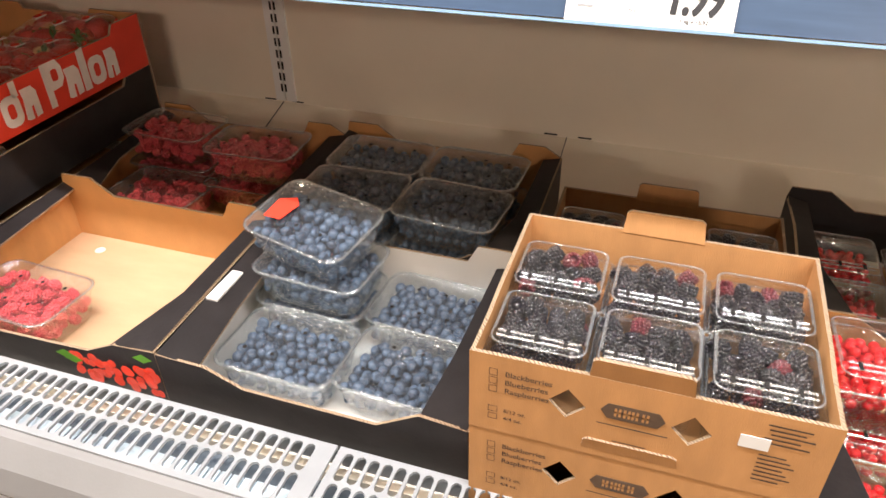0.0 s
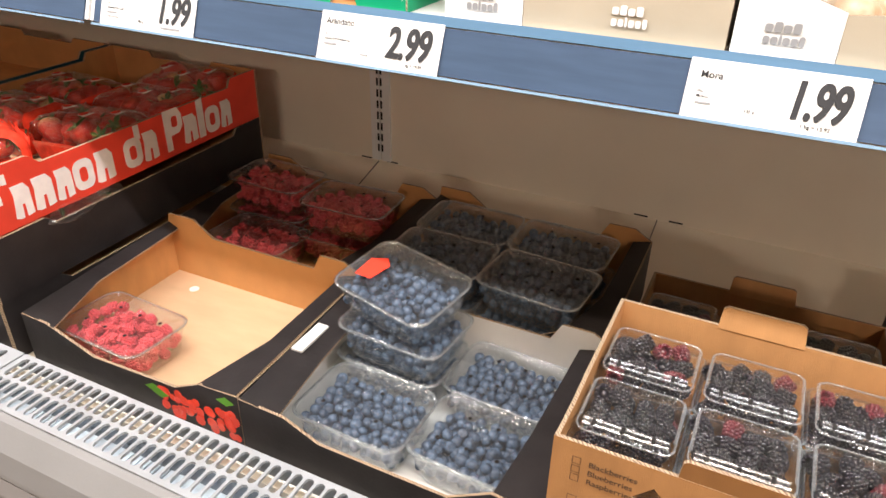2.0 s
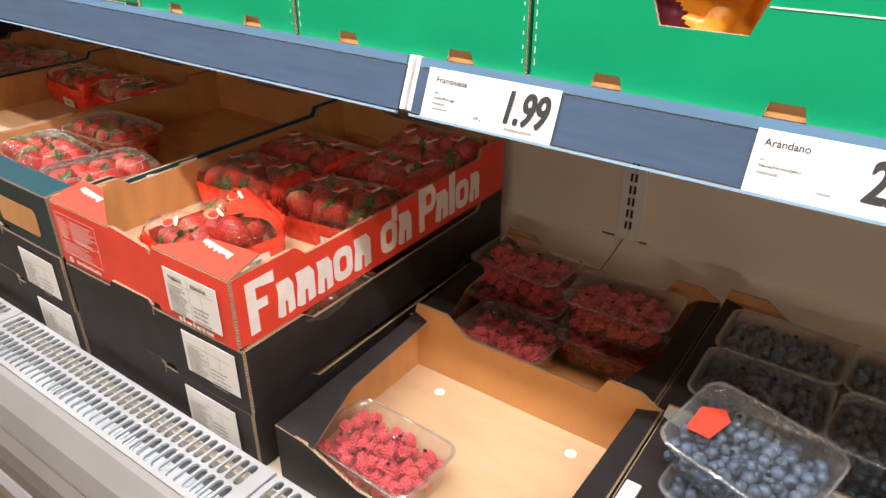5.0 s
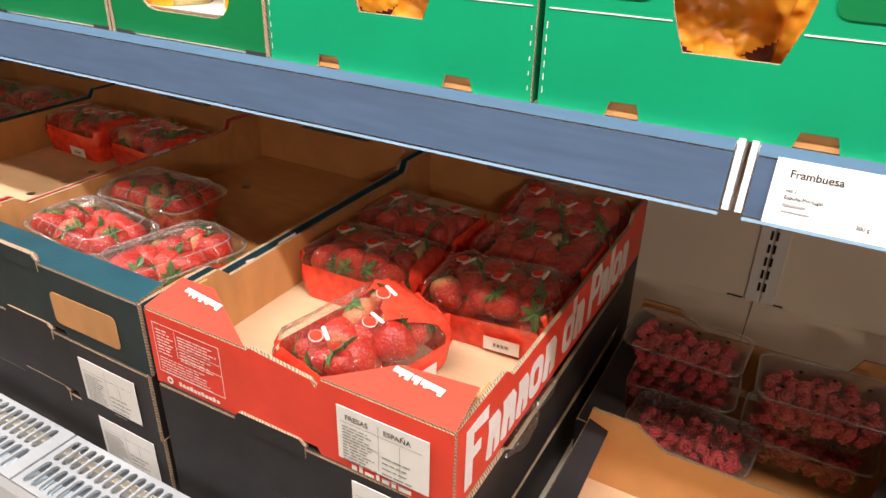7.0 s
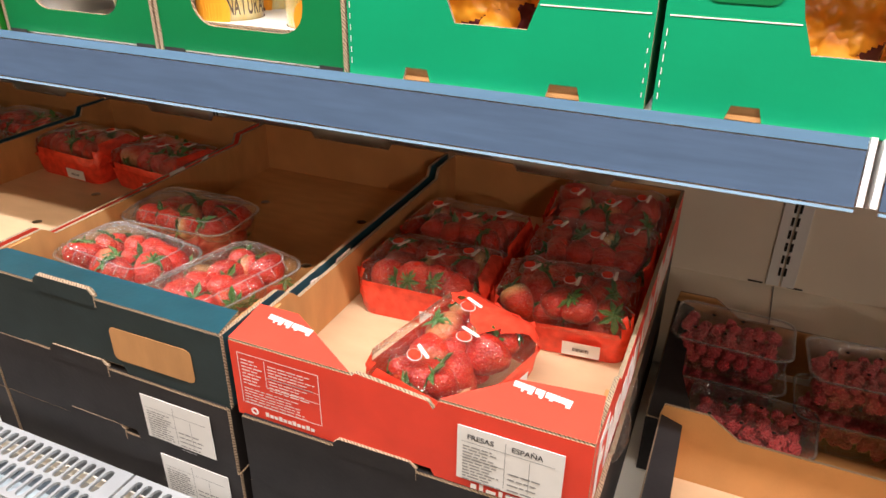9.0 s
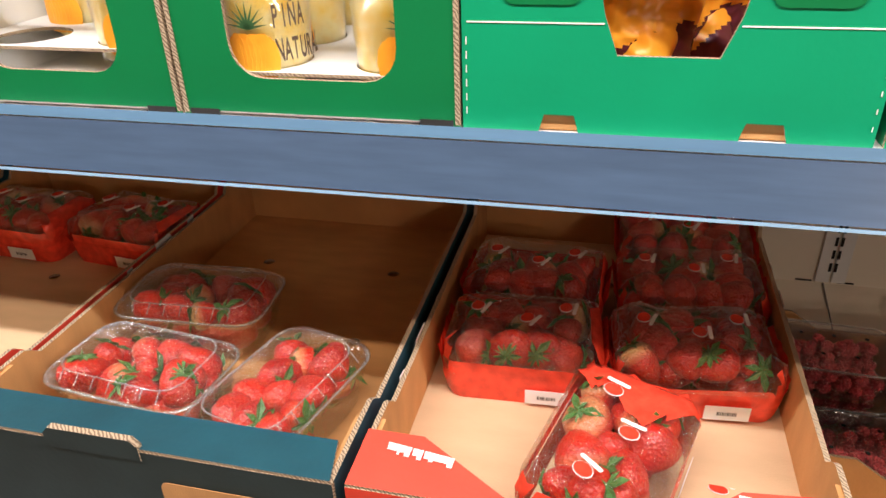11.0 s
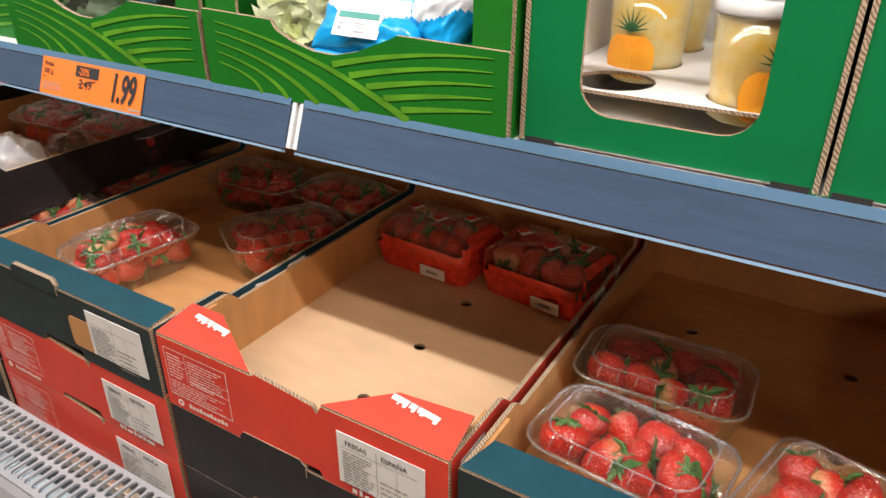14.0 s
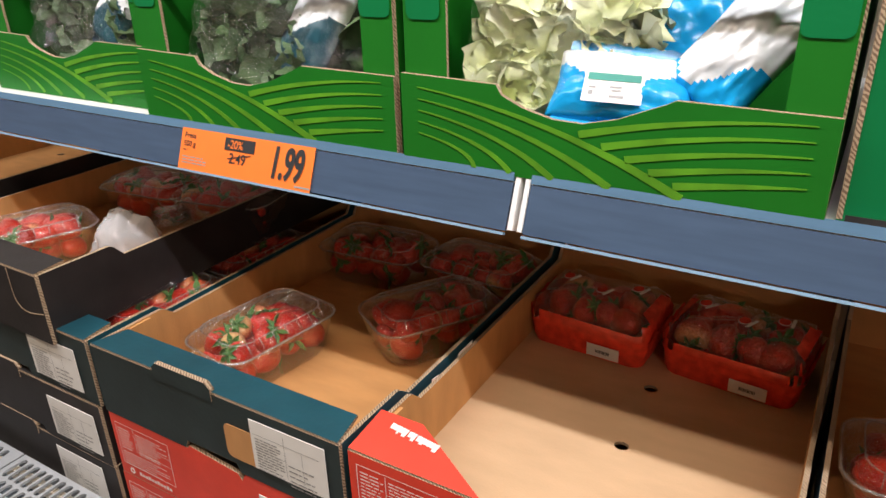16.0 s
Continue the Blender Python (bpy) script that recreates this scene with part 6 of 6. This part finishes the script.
lettering("125 g", 0.0038, INK, root, up(0.050, 0.010))
lettering("1.99", 0.043, INK, root, up(0.081, 0.0115), width=0.60)
lettering("1 kg = 15,92", 0.0045, INK, root, up(0.094, 0.0045))
root, up = price_label(-2.488, 0.208, ORANGE_PAPER)
lettering("Fresa", 0.0090, INK, root, up(0.006, 0.038))
lettering("500 g", 0.0090, INK, root, up(0.006, 0.028))
lettering("cat. 1", 0.0035, INK, root, up(0.006, 0.0225))
bars([(0.006 + a, 0.006 + b, c, d) for a, b, c, d in text_block(random.Random(1), 0.05, 0.012, 0.0014, 0.0022)] + [(0.186, 0.003, 0.022, 0.002)], GREY_INK, root, up(0, 0))
tag = part("discount_patch", bm_block(0.074, 0.031, 0.0010, 0.121, 0.0455, 0.0014), INK, root)
lettering("-20%", 0.0135, ORANGE_PAPER, root, Matrix.Translation((0.079, 0.0335, 0.0018)), width=0.9)
lettering("2.49", 0.0170, INK, root, up(0.083, 0.0165), width=0.9)
bars([(0.0, 0.0, 0.036, 0.0012)], INK, root, Matrix.Translation((0.081, 0.0205, 0.0018)) @ pose(0, 0, 0, 0, 0, 12), "strike_line")
lettering("1.99", 0.050, INK, root, up(0.146, 0.0095), width=0.56)

# ---- floor tiles of the aisle beside the cabinet ----
tile_bm = bmesh.new()
block(tile_bm, 0.0015, 0.0015, -0.006, 0.2985, 0.2985, 0.0, bevel=0.002, seg=1)
tile_me = mesh_of("floor_tile", tile_bm, TILE)
floor_ob = bpy.data.objects["floor"]
for i in range(16):
    for j in range(11):
        share("floor_tile", tile_me, floor_ob, Matrix.Translation((-3.6 + 0.3 * i, -2.4 + 0.3 * j, 0)))
bm = bmesh.new()
for i in range(26):
    for j in range(17):
        x, y = X0 + 0.3 * i, -5.0 + 0.3 * j
        if not (-3.6 <= x + 0.15 < 1.2 and -2.4 <= y + 0.15 < 0.9):
            block(bm, x + 0.0015, y + 0.0015, -0.006, x + 0.2985, y + 0.2985, 0.0)
part("floor_tile", bm, TILE, floor_ob)["kind"] = "stuff"
